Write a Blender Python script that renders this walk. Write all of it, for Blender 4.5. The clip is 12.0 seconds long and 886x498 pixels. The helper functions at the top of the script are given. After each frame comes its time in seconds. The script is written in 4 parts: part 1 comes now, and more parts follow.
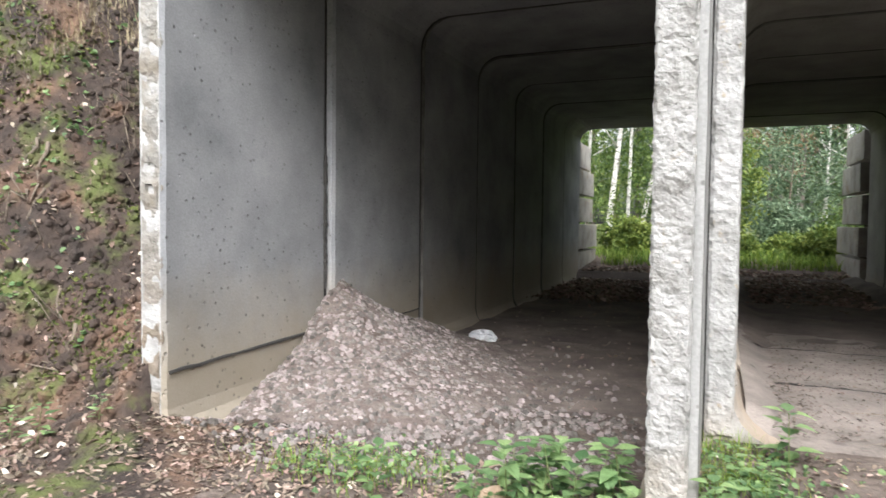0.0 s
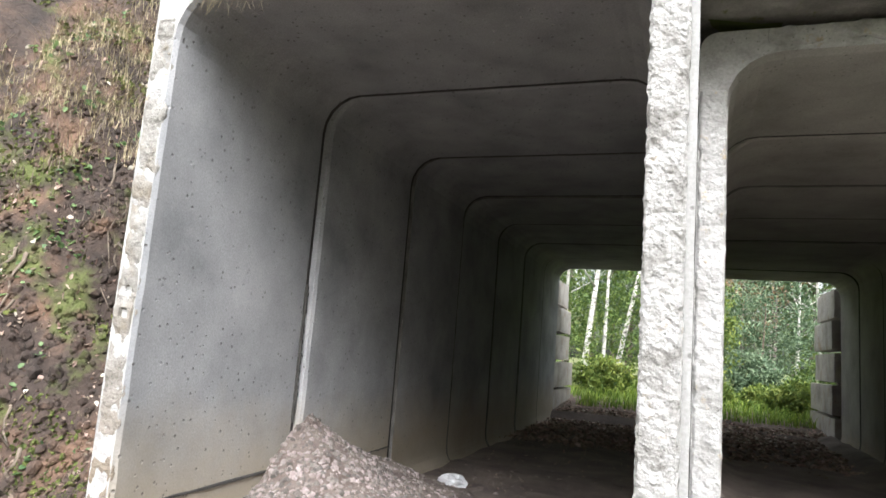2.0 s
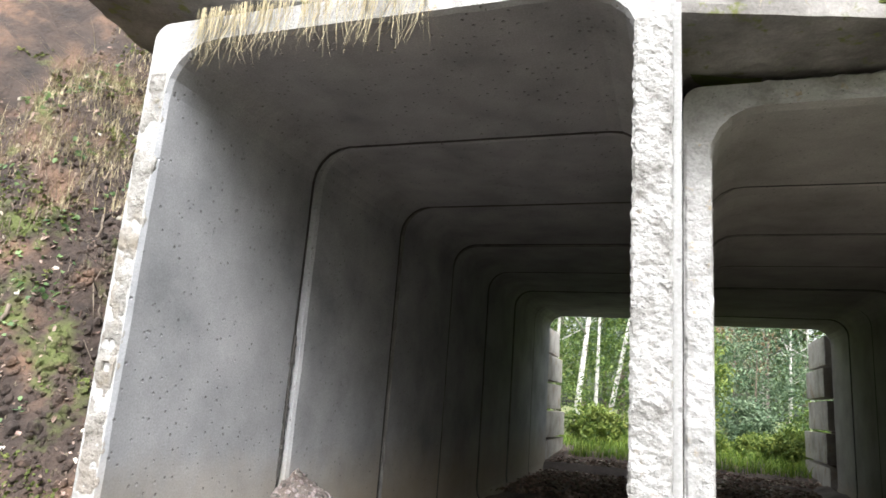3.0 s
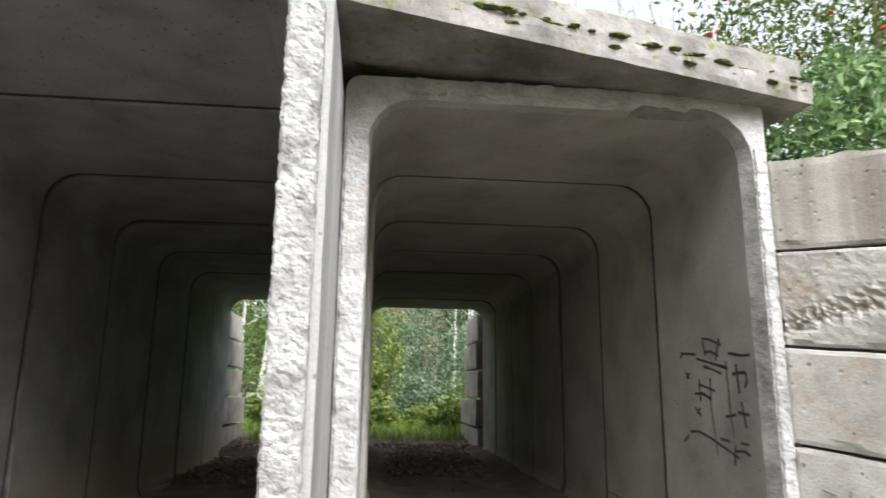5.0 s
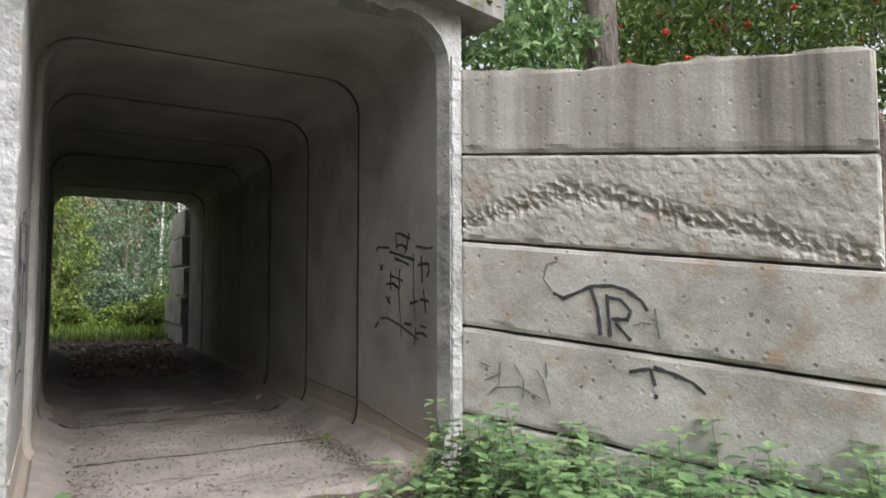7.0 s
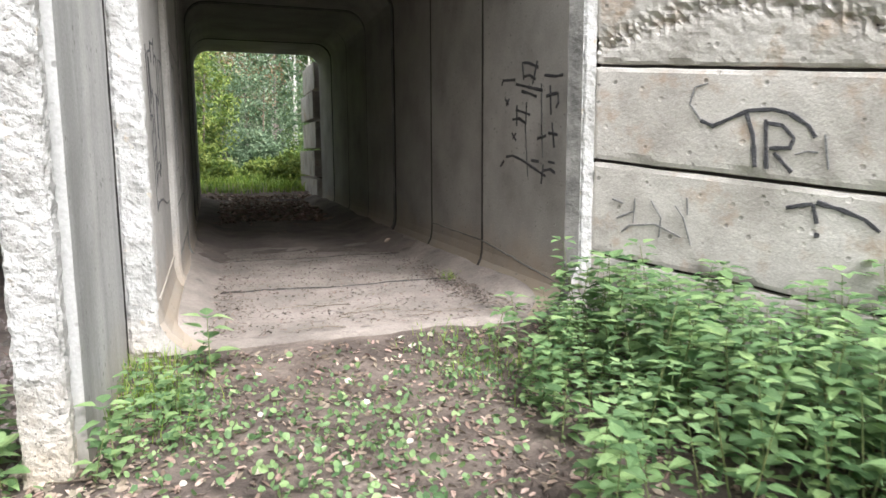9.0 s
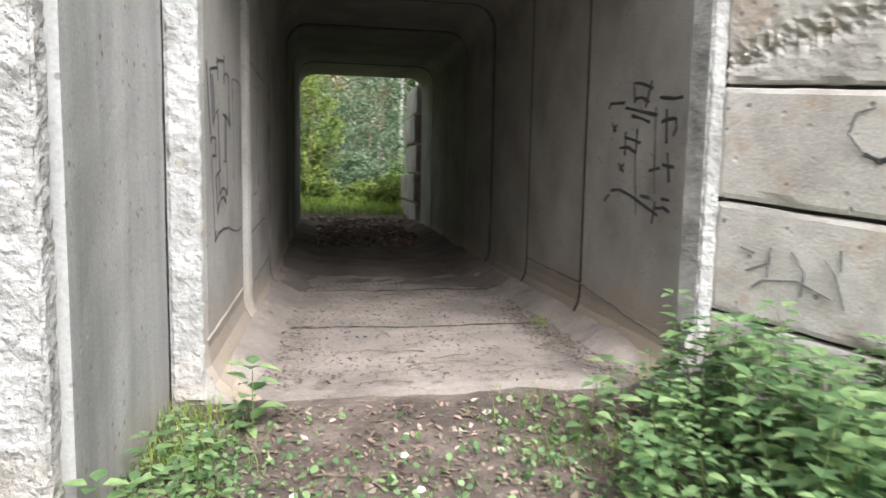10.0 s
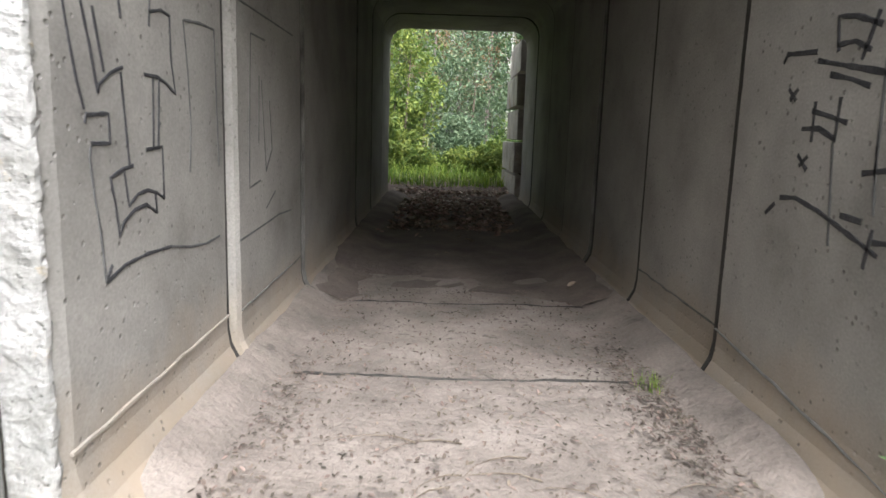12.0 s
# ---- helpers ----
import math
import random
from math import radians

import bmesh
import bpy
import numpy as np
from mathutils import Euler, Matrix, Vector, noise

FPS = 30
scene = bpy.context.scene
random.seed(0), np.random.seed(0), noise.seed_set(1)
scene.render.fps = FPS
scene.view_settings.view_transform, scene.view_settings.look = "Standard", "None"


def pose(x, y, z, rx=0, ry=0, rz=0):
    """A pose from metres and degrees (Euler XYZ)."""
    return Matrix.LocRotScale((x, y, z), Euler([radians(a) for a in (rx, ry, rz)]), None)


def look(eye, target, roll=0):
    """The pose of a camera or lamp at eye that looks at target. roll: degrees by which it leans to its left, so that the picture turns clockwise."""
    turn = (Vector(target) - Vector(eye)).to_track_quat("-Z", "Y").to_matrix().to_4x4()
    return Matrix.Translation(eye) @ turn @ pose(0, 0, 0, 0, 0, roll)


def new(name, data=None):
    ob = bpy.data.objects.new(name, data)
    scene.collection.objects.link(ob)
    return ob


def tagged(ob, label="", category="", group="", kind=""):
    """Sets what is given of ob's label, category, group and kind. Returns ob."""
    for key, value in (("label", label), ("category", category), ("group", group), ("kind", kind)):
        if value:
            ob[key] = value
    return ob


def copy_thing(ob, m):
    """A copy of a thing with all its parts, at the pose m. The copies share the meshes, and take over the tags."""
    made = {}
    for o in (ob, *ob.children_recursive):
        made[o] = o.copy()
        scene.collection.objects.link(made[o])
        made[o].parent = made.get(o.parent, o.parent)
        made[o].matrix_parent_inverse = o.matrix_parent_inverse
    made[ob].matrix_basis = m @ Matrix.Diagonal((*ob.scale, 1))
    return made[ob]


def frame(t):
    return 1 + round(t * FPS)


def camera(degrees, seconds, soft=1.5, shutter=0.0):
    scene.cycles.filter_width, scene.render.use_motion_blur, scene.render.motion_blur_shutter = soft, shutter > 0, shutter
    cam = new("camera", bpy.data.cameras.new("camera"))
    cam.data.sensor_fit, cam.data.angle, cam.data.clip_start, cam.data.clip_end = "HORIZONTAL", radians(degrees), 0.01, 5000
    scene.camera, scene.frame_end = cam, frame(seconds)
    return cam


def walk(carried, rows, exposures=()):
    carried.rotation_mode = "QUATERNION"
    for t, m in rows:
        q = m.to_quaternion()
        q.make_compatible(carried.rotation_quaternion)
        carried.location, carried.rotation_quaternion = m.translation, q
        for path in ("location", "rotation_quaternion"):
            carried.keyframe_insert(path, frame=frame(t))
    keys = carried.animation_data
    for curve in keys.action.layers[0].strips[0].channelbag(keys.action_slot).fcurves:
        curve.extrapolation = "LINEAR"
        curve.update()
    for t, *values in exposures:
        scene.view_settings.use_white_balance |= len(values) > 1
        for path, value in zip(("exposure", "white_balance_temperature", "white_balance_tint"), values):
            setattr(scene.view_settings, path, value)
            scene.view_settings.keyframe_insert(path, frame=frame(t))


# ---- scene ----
cam = camera(67.3, 12.0, shutter=0.4)
PATH = [
    (0, (0.034, 0.032, 1.487), (-0.724, 1.88, 1.405), 0.6),
    (0.5, (0.006, 0.051, 1.514), (-0.832, 1.867, 1.486), 0.4),
    (1, (0.018, 0.027, 1.557), (-0.79, 1.854, 1.651), 2.1),
    (1.5, (-0.002, 0.043, 1.596), (-0.76, 1.884, 1.786), 3.5),
    (2, (-0.028, 0.061, 1.634), (-0.73, 1.912, 1.922), 4.6),
    (2.5, (-0.019, 0.056, 1.645), (-0.699, 1.901, 2.01), 4.2),
    (2.7, (-0.032, 0.062, 1.669), (-0.729, 1.894, 2.066), 4.4),
    (4.3, (0.151, 0.099, 1.622), (-0.002, 2.027, 2.131), 1.3),
    (4.5, (0.162, 0.127, 1.616), (0.146, 2.068, 2.097), 0.8),
    (5, (0.226, 0.108, 1.609), (0.436, 2.051, 2.033), 0.6),
    (5.5, (0.29, 0.116, 1.589), (0.715, 2.035, 1.961), 0.8),
    (6, (0.363, 0.142, 1.568), (1.005, 2.011, 1.875), 0.8),
    (6.5, (0.405, 0.096, 1.555), (1.271, 1.88, 1.811), 0.3),
    (6.7, (0.395, 0.084, 1.554), (1.359, 1.824, 1.761), 0.1),
    (8.3, (0.538, 0.109, 1.375), (1.542, 1.833, 1.236), 0.7),
    (8.5, (0.528, 0.11, 1.361), (1.394, 1.902, 1.162), 0.1),
    (9, (0.54, 0.319, 1.317), (1.183, 2.192, 1.038), -0.3),
    (9.5, (0.612, 0.596, 1.379), (1.217, 2.486, 1.128), -0.1),
    (10, (0.848, 0.925, 1.369), (1.194, 2.884, 1.158), 1.1),
    (10.5, (1.051, 1.306, 1.385), (1.246, 3.281, 1.137), 2.2),
    (11, (1.188, 1.727, 1.465), (1.374, 3.699, 1.193), 1.0),
    (11.5, (1.367, 2.232, 1.478), (1.42, 4.21, 1.184), 2.1),
    (12, (1.430, 2.692, 1.545), (1.440, 4.664, 1.211), 1.8),
]
EXPOSURES = [(0.0, 1.2), (1.5, 1.32), (2.5, 1.5), (4.5, 1.4), (5.0, 1.3), (5.5, 0.95), (6.0, 0.78), (6.5, 0.68), (8.5, 1.6), (9.0, 1.45), (9.5, 1.4), (10.0, 1.3), (10.5, 1.3), (11.5, 1.45), (12.0, 1.4)]
SKY_STRENGTH, SUN_STRENGTH = 0.15, 1.8
walk(cam, [(t, look(eye, target, roll)) for t, eye, target, roll in PATH], EXPOSURES)

# ---------------------------------------------------------------- light
world = bpy.data.worlds.new("overcast_sky")
scene.world = world
world.use_nodes = True
wt = world.node_tree
sky = wt.nodes.new("ShaderNodeTexSky")
sky.sky_type = "NISHITA"
sky.sun_disc = False
sky.sun_elevation, sky.sun_rotation = radians(47.5), radians(164)
sky.air_density, sky.dust_density, sky.ozone_density = 1.0, 6.0, 1.0
soft_sky = wt.nodes.new("ShaderNodeHueSaturation")
soft_sky.inputs["Saturation"].default_value = 0.25
soft_sky.inputs["Value"].default_value = 1.25
wt.links.new(sky.outputs[0], soft_sky.inputs["Color"])
wt.links.new(soft_sky.outputs[0], wt.nodes["Background"].inputs["Color"])
wt.nodes["Background"].inputs["Strength"].default_value = SKY_STRENGTH
sun_data = bpy.data.lights.new("sun", "SUN")
sun_data.energy, sun_data.angle, sun_data.color = SUN_STRENGTH, radians(40), (0.87, 0.93, 1.04)
sun = new("sun", sun_data)
sun.matrix_world = look((3.2, -11.5, 13), (0, 0, 0))


# ---------------------------------------------------------------- materials
def material(name, colours, scale=3.0, fine=60.0, rough=0.85, bump=0.3, fine_bump=0.3, stretch=(1, 1, 1),
             spots=None, spot_scale=12.0, spot_low=0.62, spot_high=0.7, per_object=0.0, per_island=0.0,
             pits=0.0, pit_scale=22.0, layers=(), emit=None, translucent=0.0):
    """Two-scale noise between colours, spots of another colour, fine relief, pits; layers: (axis, low, high, colour, amount) of dirt with a noisy edge."""
    m = bpy.data.materials.new(name)
    m.use_nodes = True
    nt = m.node_tree
    b = nt.nodes["Principled BSDF"]
    L = nt.links.new
    tc = nt.nodes.new("ShaderNodeNewGeometry")
    mp = nt.nodes.new("ShaderNodeMapping")
    mp.inputs["Scale"].default_value = stretch
    L(tc.outputs["Position"], mp.inputs["Vector"])

    def tex(s, detail=6, r=0.6, src=None):
        n = nt.nodes.new("ShaderNodeTexNoise")
        n.inputs["Scale"].default_value, n.inputs["Detail"].default_value, n.inputs["Roughness"].default_value = s, detail, r
        L((src or mp).outputs[0], n.inputs["Vector"])
        return n

    def ramp(src, stops):
        r = nt.nodes.new("ShaderNodeValToRGB")
        while len(r.color_ramp.elements) < len(stops):
            r.color_ramp.elements.new(0.5)
        for e, (p, c) in zip(r.color_ramp.elements, stops):
            e.position, e.color = p, (*c, 1)
        L(src, r.inputs["Fac"])
        return r

    def mix(fac, a, c, mode="MIX"):
        n = nt.nodes.new("ShaderNodeMix")
        n.data_type, n.blend_type = "RGBA", mode
        if isinstance(fac, float):
            n.inputs[0].default_value = fac
        else:
            L(fac, n.inputs[0])
        L(a, n.inputs[6])
        if isinstance(c, tuple):
            n.inputs[7].default_value = (*c, 1)
        else:
            L(c, n.inputs[7])
        return n.outputs[2]

    big = tex(scale)
    k = len(colours)
    col = ramp(big.outputs["Fac"], [(0.3 + 0.4 * i / max(1, k - 1), c) for i, c in enumerate(colours)]).outputs["Color"]
    small = tex(fine, 4, 0.6, tc)
    grain = ramp(small.outputs["Fac"], [(0.25, (0.62, 0.62, 0.62)), (0.75, (1.25, 1.25, 1.25))]).outputs["Color"]
    col = mix(0.55, col, grain, "MULTIPLY")
    if spots:
        sp = tex(spot_scale, 5, 0.65, tc)
        f = ramp(sp.outputs["Fac"], [(spot_low, (0, 0, 0)), (spot_high, (1, 1, 1))]).outputs["Color"]
        col = mix(f, col, spots)
    sep = nt.nodes.new("ShaderNodeSeparateXYZ")
    L(tc.outputs["Position"], sep.inputs[0])
    for axis, low, high, colour, amount in layers:
        wob = tex(1.7, 6, 0.7, tc)
        add = nt.nodes.new("ShaderNodeMath")
        add.operation = "MULTIPLY_ADD"
        L(wob.outputs["Fac"], add.inputs[0])
        add.inputs[1].default_value = 0.8 * (1 if high > low else -1)
        L(sep.outputs[axis], add.inputs[2])
        mr = nt.nodes.new("ShaderNodeMapRange")
        mr.inputs["From Min"].default_value, mr.inputs["From Max"].default_value = low, high
        mr.inputs["To Min"].default_value, mr.inputs["To Max"].default_value = amount, 0.0
        L(add.outputs[0], mr.inputs["Value"])
        col = mix(mr.outputs[0], col, colour)
    for amount, source in ((per_object, "o"), (per_island, "i")):
        if amount:
            rnd = nt.nodes.new("ShaderNodeObjectInfo").outputs["Random"] if source == "o" else tc.outputs["Random Per Island"]
            hs = nt.nodes.new("ShaderNodeMapRange")
            hs.inputs["To Min"].default_value, hs.inputs["To Max"].default_value = 1 - amount, 1 + amount
            L(rnd, hs.inputs["Value"])
            hv = nt.nodes.new("ShaderNodeHueSaturation")
            L(hs.outputs[0], hv.inputs["Value"])
            hh = nt.nodes.new("ShaderNodeMapRange")
            hh.inputs["To Min"].default_value, hh.inputs["To Max"].default_value = 0.5 + 0.06 * amount, 0.5 - 0.06 * amount
            L(rnd, hh.inputs["Value"])
            L(hh.outputs[0], hv.inputs["Hue"])
            L(col, hv.inputs["Color"])
            col = hv.outputs[0]
    if pits:                                           # pores, coloured darker than the face round them
        vo = nt.nodes.new("ShaderNodeTexVoronoi")
        vo.inputs["Scale"].default_value = pit_scale
        L(tc.outputs["Position"], vo.inputs["Vector"])
        pr = ramp(vo.outputs["Distance"], [(0.10, (0, 0, 0)), (0.19, (1, 1, 1))])
        pore = mix(0.6, col, (0.07, 0.066, 0.06))
        where = tex(3.0, 3, 0.6, tc)
        keep = ramp(where.outputs["Fac"], [(0.46, (1, 1, 1)), (0.56, (0, 0, 0))])
        solid = mix(1.0, pr.outputs["Color"], keep.outputs["Color"], "LIGHTEN")
        col = mix(solid, pore, col)
    L(col, b.inputs["Base Color"])
    b.inputs["Roughness"].default_value = rough
    bp = nt.nodes.new("ShaderNodeBump")
    bp.inputs["Strength"].default_value, bp.inputs["Distance"].default_value = fine_bump, 0.01
    L(small.outputs["Fac"], bp.inputs["Height"])
    bb = nt.nodes.new("ShaderNodeBump")
    bb.inputs["Strength"].default_value, bb.inputs["Distance"].default_value = bump, 0.05
    mid = tex(scale * 5, 5)
    L(mid.outputs["Fac"], bb.inputs["Height"])
    L(bp.outputs[0], bb.inputs["Normal"])
    last = bb
    if pits:
        bq = nt.nodes.new("ShaderNodeBump")
        bq.inputs["Strength"].default_value, bq.inputs["Distance"].default_value = pits, 0.02
        L(pr.outputs["Color"], bq.inputs["Height"])
        L(last.outputs[0], bq.inputs["Normal"])
        last = bq
    L(last.outputs[0], b.inputs["Normal"])
    if translucent:
        tr = nt.nodes.new("ShaderNodeBsdfTranslucent")
        L(col, tr.inputs["Color"])
        ms = nt.nodes.new("ShaderNodeMixShader")
        ms.inputs[0].default_value = translucent
        L(b.outputs[0], ms.inputs[1])
        L(tr.outputs[0], ms.inputs[2])
        L(ms.outputs[0], nt.nodes["Material Output"].inputs["Surface"])
    return m


CONCRETE = material("culvert_concrete", [(0.20, 0.205, 0.215), (0.295, 0.30, 0.31), (0.38, 0.383, 0.39)], 1.3, 70, 0.8, 0.14, 0.3,
                    pits=0.6, pit_scale=14, layers=[(2, 0.85, 1.55, (0.36, 0.29, 0.195), 0.65)], spots=(0.10, 0.10, 0.10), spot_scale=26, spot_low=0.70, spot_high=0.74, per_object=0.06)
CONCRETE_R = material("pale_culvert_concrete", [(0.20, 0.19, 0.178), (0.285, 0.272, 0.255), (0.35, 0.335, 0.315)], 1.3, 70, 0.8, 0.12, 0.25,
                      pits=0.45, pit_scale=16, layers=[(2, 0.55, 1.05, (0.33, 0.26, 0.19), 0.8)], spots=(0.10, 0.095, 0.09), spot_scale=26, spot_low=0.70, spot_high=0.74, per_object=0.06)
BROKEN = material("broken_pale_concrete", [(0.17, 0.163, 0.15), (0.33, 0.325, 0.312), (0.42, 0.415, 0.405)], 7, 90, 0.9, 0.45, 0.8, pits=0.7, pit_scale=38,
                  spots=(0.25, 0.21, 0.16), spot_scale=7, layers=[(2, 0.3, 0.9, (0.36, 0.28, 0.19), 0.6)])
EDGE = material("whitewashed_concrete_edge", [(0.19, 0.185, 0.172), (0.36, 0.355, 0.345), (0.44, 0.435, 0.425)], 3.6, 45, 0.85, 0.4, 0.6, pits=0.5, pit_scale=30,
                spots=(0.32, 0.27, 0.20), spot_scale=9, layers=[(2, 0.3, 0.8, (0.38, 0.29, 0.20), 0.6)])
WALL_END = material("stained_wall_end", [(0.14, 0.13, 0.115), (0.25, 0.24, 0.22), (0.34, 0.33, 0.31)], 5, 80, 0.9, 0.5, 0.8, pits=0.6, pit_scale=26,
                    spots=(0.20, 0.165, 0.12), spot_scale=2.3, spot_low=0.5, spot_high=0.72, layers=[(2, 0.9, 1.9, (0.19, 0.15, 0.11), 0.8)])
BLOCK = material("wall_block_concrete", [(0.27, 0.248, 0.222), (0.42, 0.395, 0.362), (0.50, 0.475, 0.442)], 2.0, 65, 0.85, 0.12, 0.35,
                 pits=0.3, pit_scale=9, spots=(0.33, 0.25, 0.185), spot_scale=3.2, spot_low=0.54, spot_high=0.72, per_object=0.08)
BLOCK_TOP = material("streaked_block_concrete", [(0.07, 0.057, 0.045), (0.29, 0.262, 0.228), (0.45, 0.425, 0.385)], 2.8, 65, 0.85, 0.1, 0.3,
                     stretch=(1, 1, 0.05), pits=0.3, pit_scale=11, per_object=0.06)
SLAB = material("mossy_slab_concrete", [(0.09, 0.082, 0.075), (0.19, 0.178, 0.165), (0.28, 0.264, 0.248)], 2.6, 60, 0.9, 0.3, 0.4,
                spots=(0.12, 0.13, 0.04), spot_scale=6, spot_low=0.58, spot_high=0.66)
SOIL = material("dark_soil", [(0.042, 0.031, 0.025), (0.095, 0.072, 0.059), (0.165, 0.132, 0.112)], 2.6, 38, 0.95, 0.8, 0.8,
                spots=(0.22, 0.19, 0.16), spot_scale=14)
BANK = material("bank_soil", [(0.017, 0.013, 0.011), (0.05, 0.034, 0.026), (0.15, 0.09, 0.058)], 2.0, 22, 0.95, 1.0, 0.9,
                spots=(0.075, 0.09, 0.025), spot_scale=1.3, spot_low=0.57, spot_high=0.66)
# the dark spots paint the shadows in footprints
DIRT = material("trodden_dirt_floor", [(0.14, 0.12, 0.105), (0.22, 0.187, 0.164), (0.305, 0.266, 0.238)], 1.6, 55, 0.9, 0.6, 0.7,
                spots=(0.115, 0.097, 0.086), spot_scale=6, spot_low=0.6, spot_high=0.68)
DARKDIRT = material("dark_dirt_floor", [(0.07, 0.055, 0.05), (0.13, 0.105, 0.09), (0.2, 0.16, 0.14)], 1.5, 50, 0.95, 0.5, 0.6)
GRAVEL = material("gravel", [(0.13, 0.108, 0.096), (0.185, 0.16, 0.147), (0.27, 0.242, 0.228)], 9, 80, 0.9, 0.35, 0.7, per_island=0.6)
HEAPDIRT = material("stony_dirt", [(0.085, 0.064, 0.053), (0.145, 0.115, 0.10), (0.20, 0.17, 0.15)], 5, 70, 0.95, 0.7, 0.8)
LITTER = material("leaf_litter", [(0.10, 0.068, 0.05), (0.23, 0.17, 0.13), (0.42, 0.35, 0.28)], 5, 60, 0.8, 0.1, 0.1, per_island=0.5, translucent=0.15)
DARKLITTER = material("dark_leaf_crumbs", [(0.05, 0.038, 0.03), (0.11, 0.085, 0.068), (0.24, 0.19, 0.15)], 5, 60, 0.8, 0.1, 0.1, per_island=0.5)
NETTLE = material("nettle_leaf", [(0.095, 0.18, 0.07), (0.165, 0.27, 0.11), (0.245, 0.36, 0.17)], 4, 60, 0.6, 0.1, 0.2, per_island=0.4, translucent=0.42)
STEM = material("green_stem", [(0.09, 0.13, 0.04), (0.15, 0.17, 0.06)], 6, 60, 0.7)
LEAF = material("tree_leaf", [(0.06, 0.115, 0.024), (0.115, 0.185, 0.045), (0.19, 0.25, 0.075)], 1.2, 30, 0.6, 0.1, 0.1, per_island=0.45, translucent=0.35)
# lighter copy of the tree leaf, with sunlight put into its colour
LEAF_SUN = material("sunlit_shrub_leaf", [(0.10, 0.16, 0.03), (0.18, 0.25, 0.055), (0.27, 0.33, 0.09)], 1.2, 30, 0.6, 0.1, 0.1, per_island=0.45, translucent=0.4)
LEAF_COOL = material("willow_leaf", [(0.08, 0.14, 0.075), (0.14, 0.21, 0.12), (0.21, 0.275, 0.17)], 1.2, 30, 0.6, 0.1, 0.1, per_island=0.4, translucent=0.35)
GRASS = material("lit_grass", [(0.10, 0.19, 0.025), (0.20, 0.31, 0.045), (0.28, 0.38, 0.08)], 1.5, 30, 0.6, 0.1, 0.1, per_island=0.35, translucent=0.4)
DRYGRASS = material("dry_grass", [(0.28, 0.23, 0.13), (0.44, 0.38, 0.24)], 5, 50, 0.8)
MOSS = material("moss", [(0.05, 0.07, 0.015), (0.11, 0.14, 0.03), (0.17, 0.17, 0.05)], 7, 90, 1.0, 0.9, 1.0)
BARK = material("pine_bark", [(0.09, 0.072, 0.064), (0.19, 0.158, 0.142), (0.28, 0.24, 0.22)], 5, 40, 0.95, 1.0, 0.6, stretch=(1, 1, 0.35))
BIRCH = material("birch_bark", [(0.10, 0.09, 0.08), (0.60, 0.58, 0.54), (0.74, 0.72, 0.68)], 5, 40, 0.8, 0.3, 0.3, stretch=(1, 1, 1.5))
BERRY = material("rowan_berry", [(0.50, 0.05, 0.015), (0.65, 0.09, 0.02)], 5, 30, 0.4)
PAINT = material("black_spray_paint", [(0.02, 0.02, 0.024), (0.06, 0.06, 0.066)], 6, 60, 0.6)
SOFT_PAINT = material("thin_spray_paint", [(0.06, 0.06, 0.062), (0.13, 0.13, 0.13)], 9, 60, 0.7)
FADED = material("faded_spray_paint", [(0.13, 0.13, 0.13), (0.20, 0.195, 0.19)], 8, 60, 0.7)
BAG = material("white_plastic_bag", [(0.62, 0.64, 0.66), (0.78, 0.79, 0.8)], 8, 40, 0.35, 0.5, 0.2)
TWIG = material("dry_twig", [(0.10, 0.075, 0.055), (0.22, 0.18, 0.14)], 6, 60, 0.9)
DARK_EDGE = material("dark_joint_edge", [(0.07, 0.068, 0.064), (0.15, 0.145, 0.135), (0.22, 0.21, 0.2)], 4, 60, 0.9)
STREAKS = material("streaked_grey_concrete", [(0.17, 0.168, 0.165), (0.30, 0.298, 0.29), (0.41, 0.405, 0.39)], 2.4, 65, 0.85, 0.08, 0.2, stretch=(1, 1, 0.06), pits=0.25, pit_scale=12, layers=[(2, 0.3, 0.8, (0.30, 0.25, 0.19), 0.6)])
DARKGAP = material("dark_joint_fill", [(0.03, 0.028, 0.026), (0.06, 0.055, 0.05)], 5, 60, 0.95)


# ---------------------------------------------------------------- helpers of this scene
def mesh_of(name, verts, faces, mats, smooth=False, idx=None):
    me = bpy.data.meshes.new(name)
    me.from_pydata([tuple(v) for v in verts], [], faces)
    for m in (mats if isinstance(mats, (list, tuple)) else [mats]):
        me.materials.append(m)
    if idx is not None:
        me.polygons.foreach_set("material_index", idx)
    if smooth:
        me.polygons.foreach_set("use_smooth", [True] * len(faces))
    me.update()
    return me


def part(name, bm, mat, parent, label="", smooth=False):
    """Links a bmesh (or a finished mesh) as one object under parent."""
    if isinstance(bm, bpy.types.Mesh):
        me = bm
    else:
        me = bpy.data.meshes.new(name)
        bmesh.ops.recalc_face_normals(bm, faces=bm.faces)
        bm.to_mesh(me)
        bm.free()
        me.materials.append(mat)
        if smooth:
            me.polygons.foreach_set("use_smooth", [True] * len(me.polygons))
    ob = new(name, me)
    ob.parent = parent
    if label:
        tagged(ob, label)
    return ob


def fbm(p, s, octaves=4):
    return noise.fractal(Vector(p) * s, 1.0, 2.0, octaves)


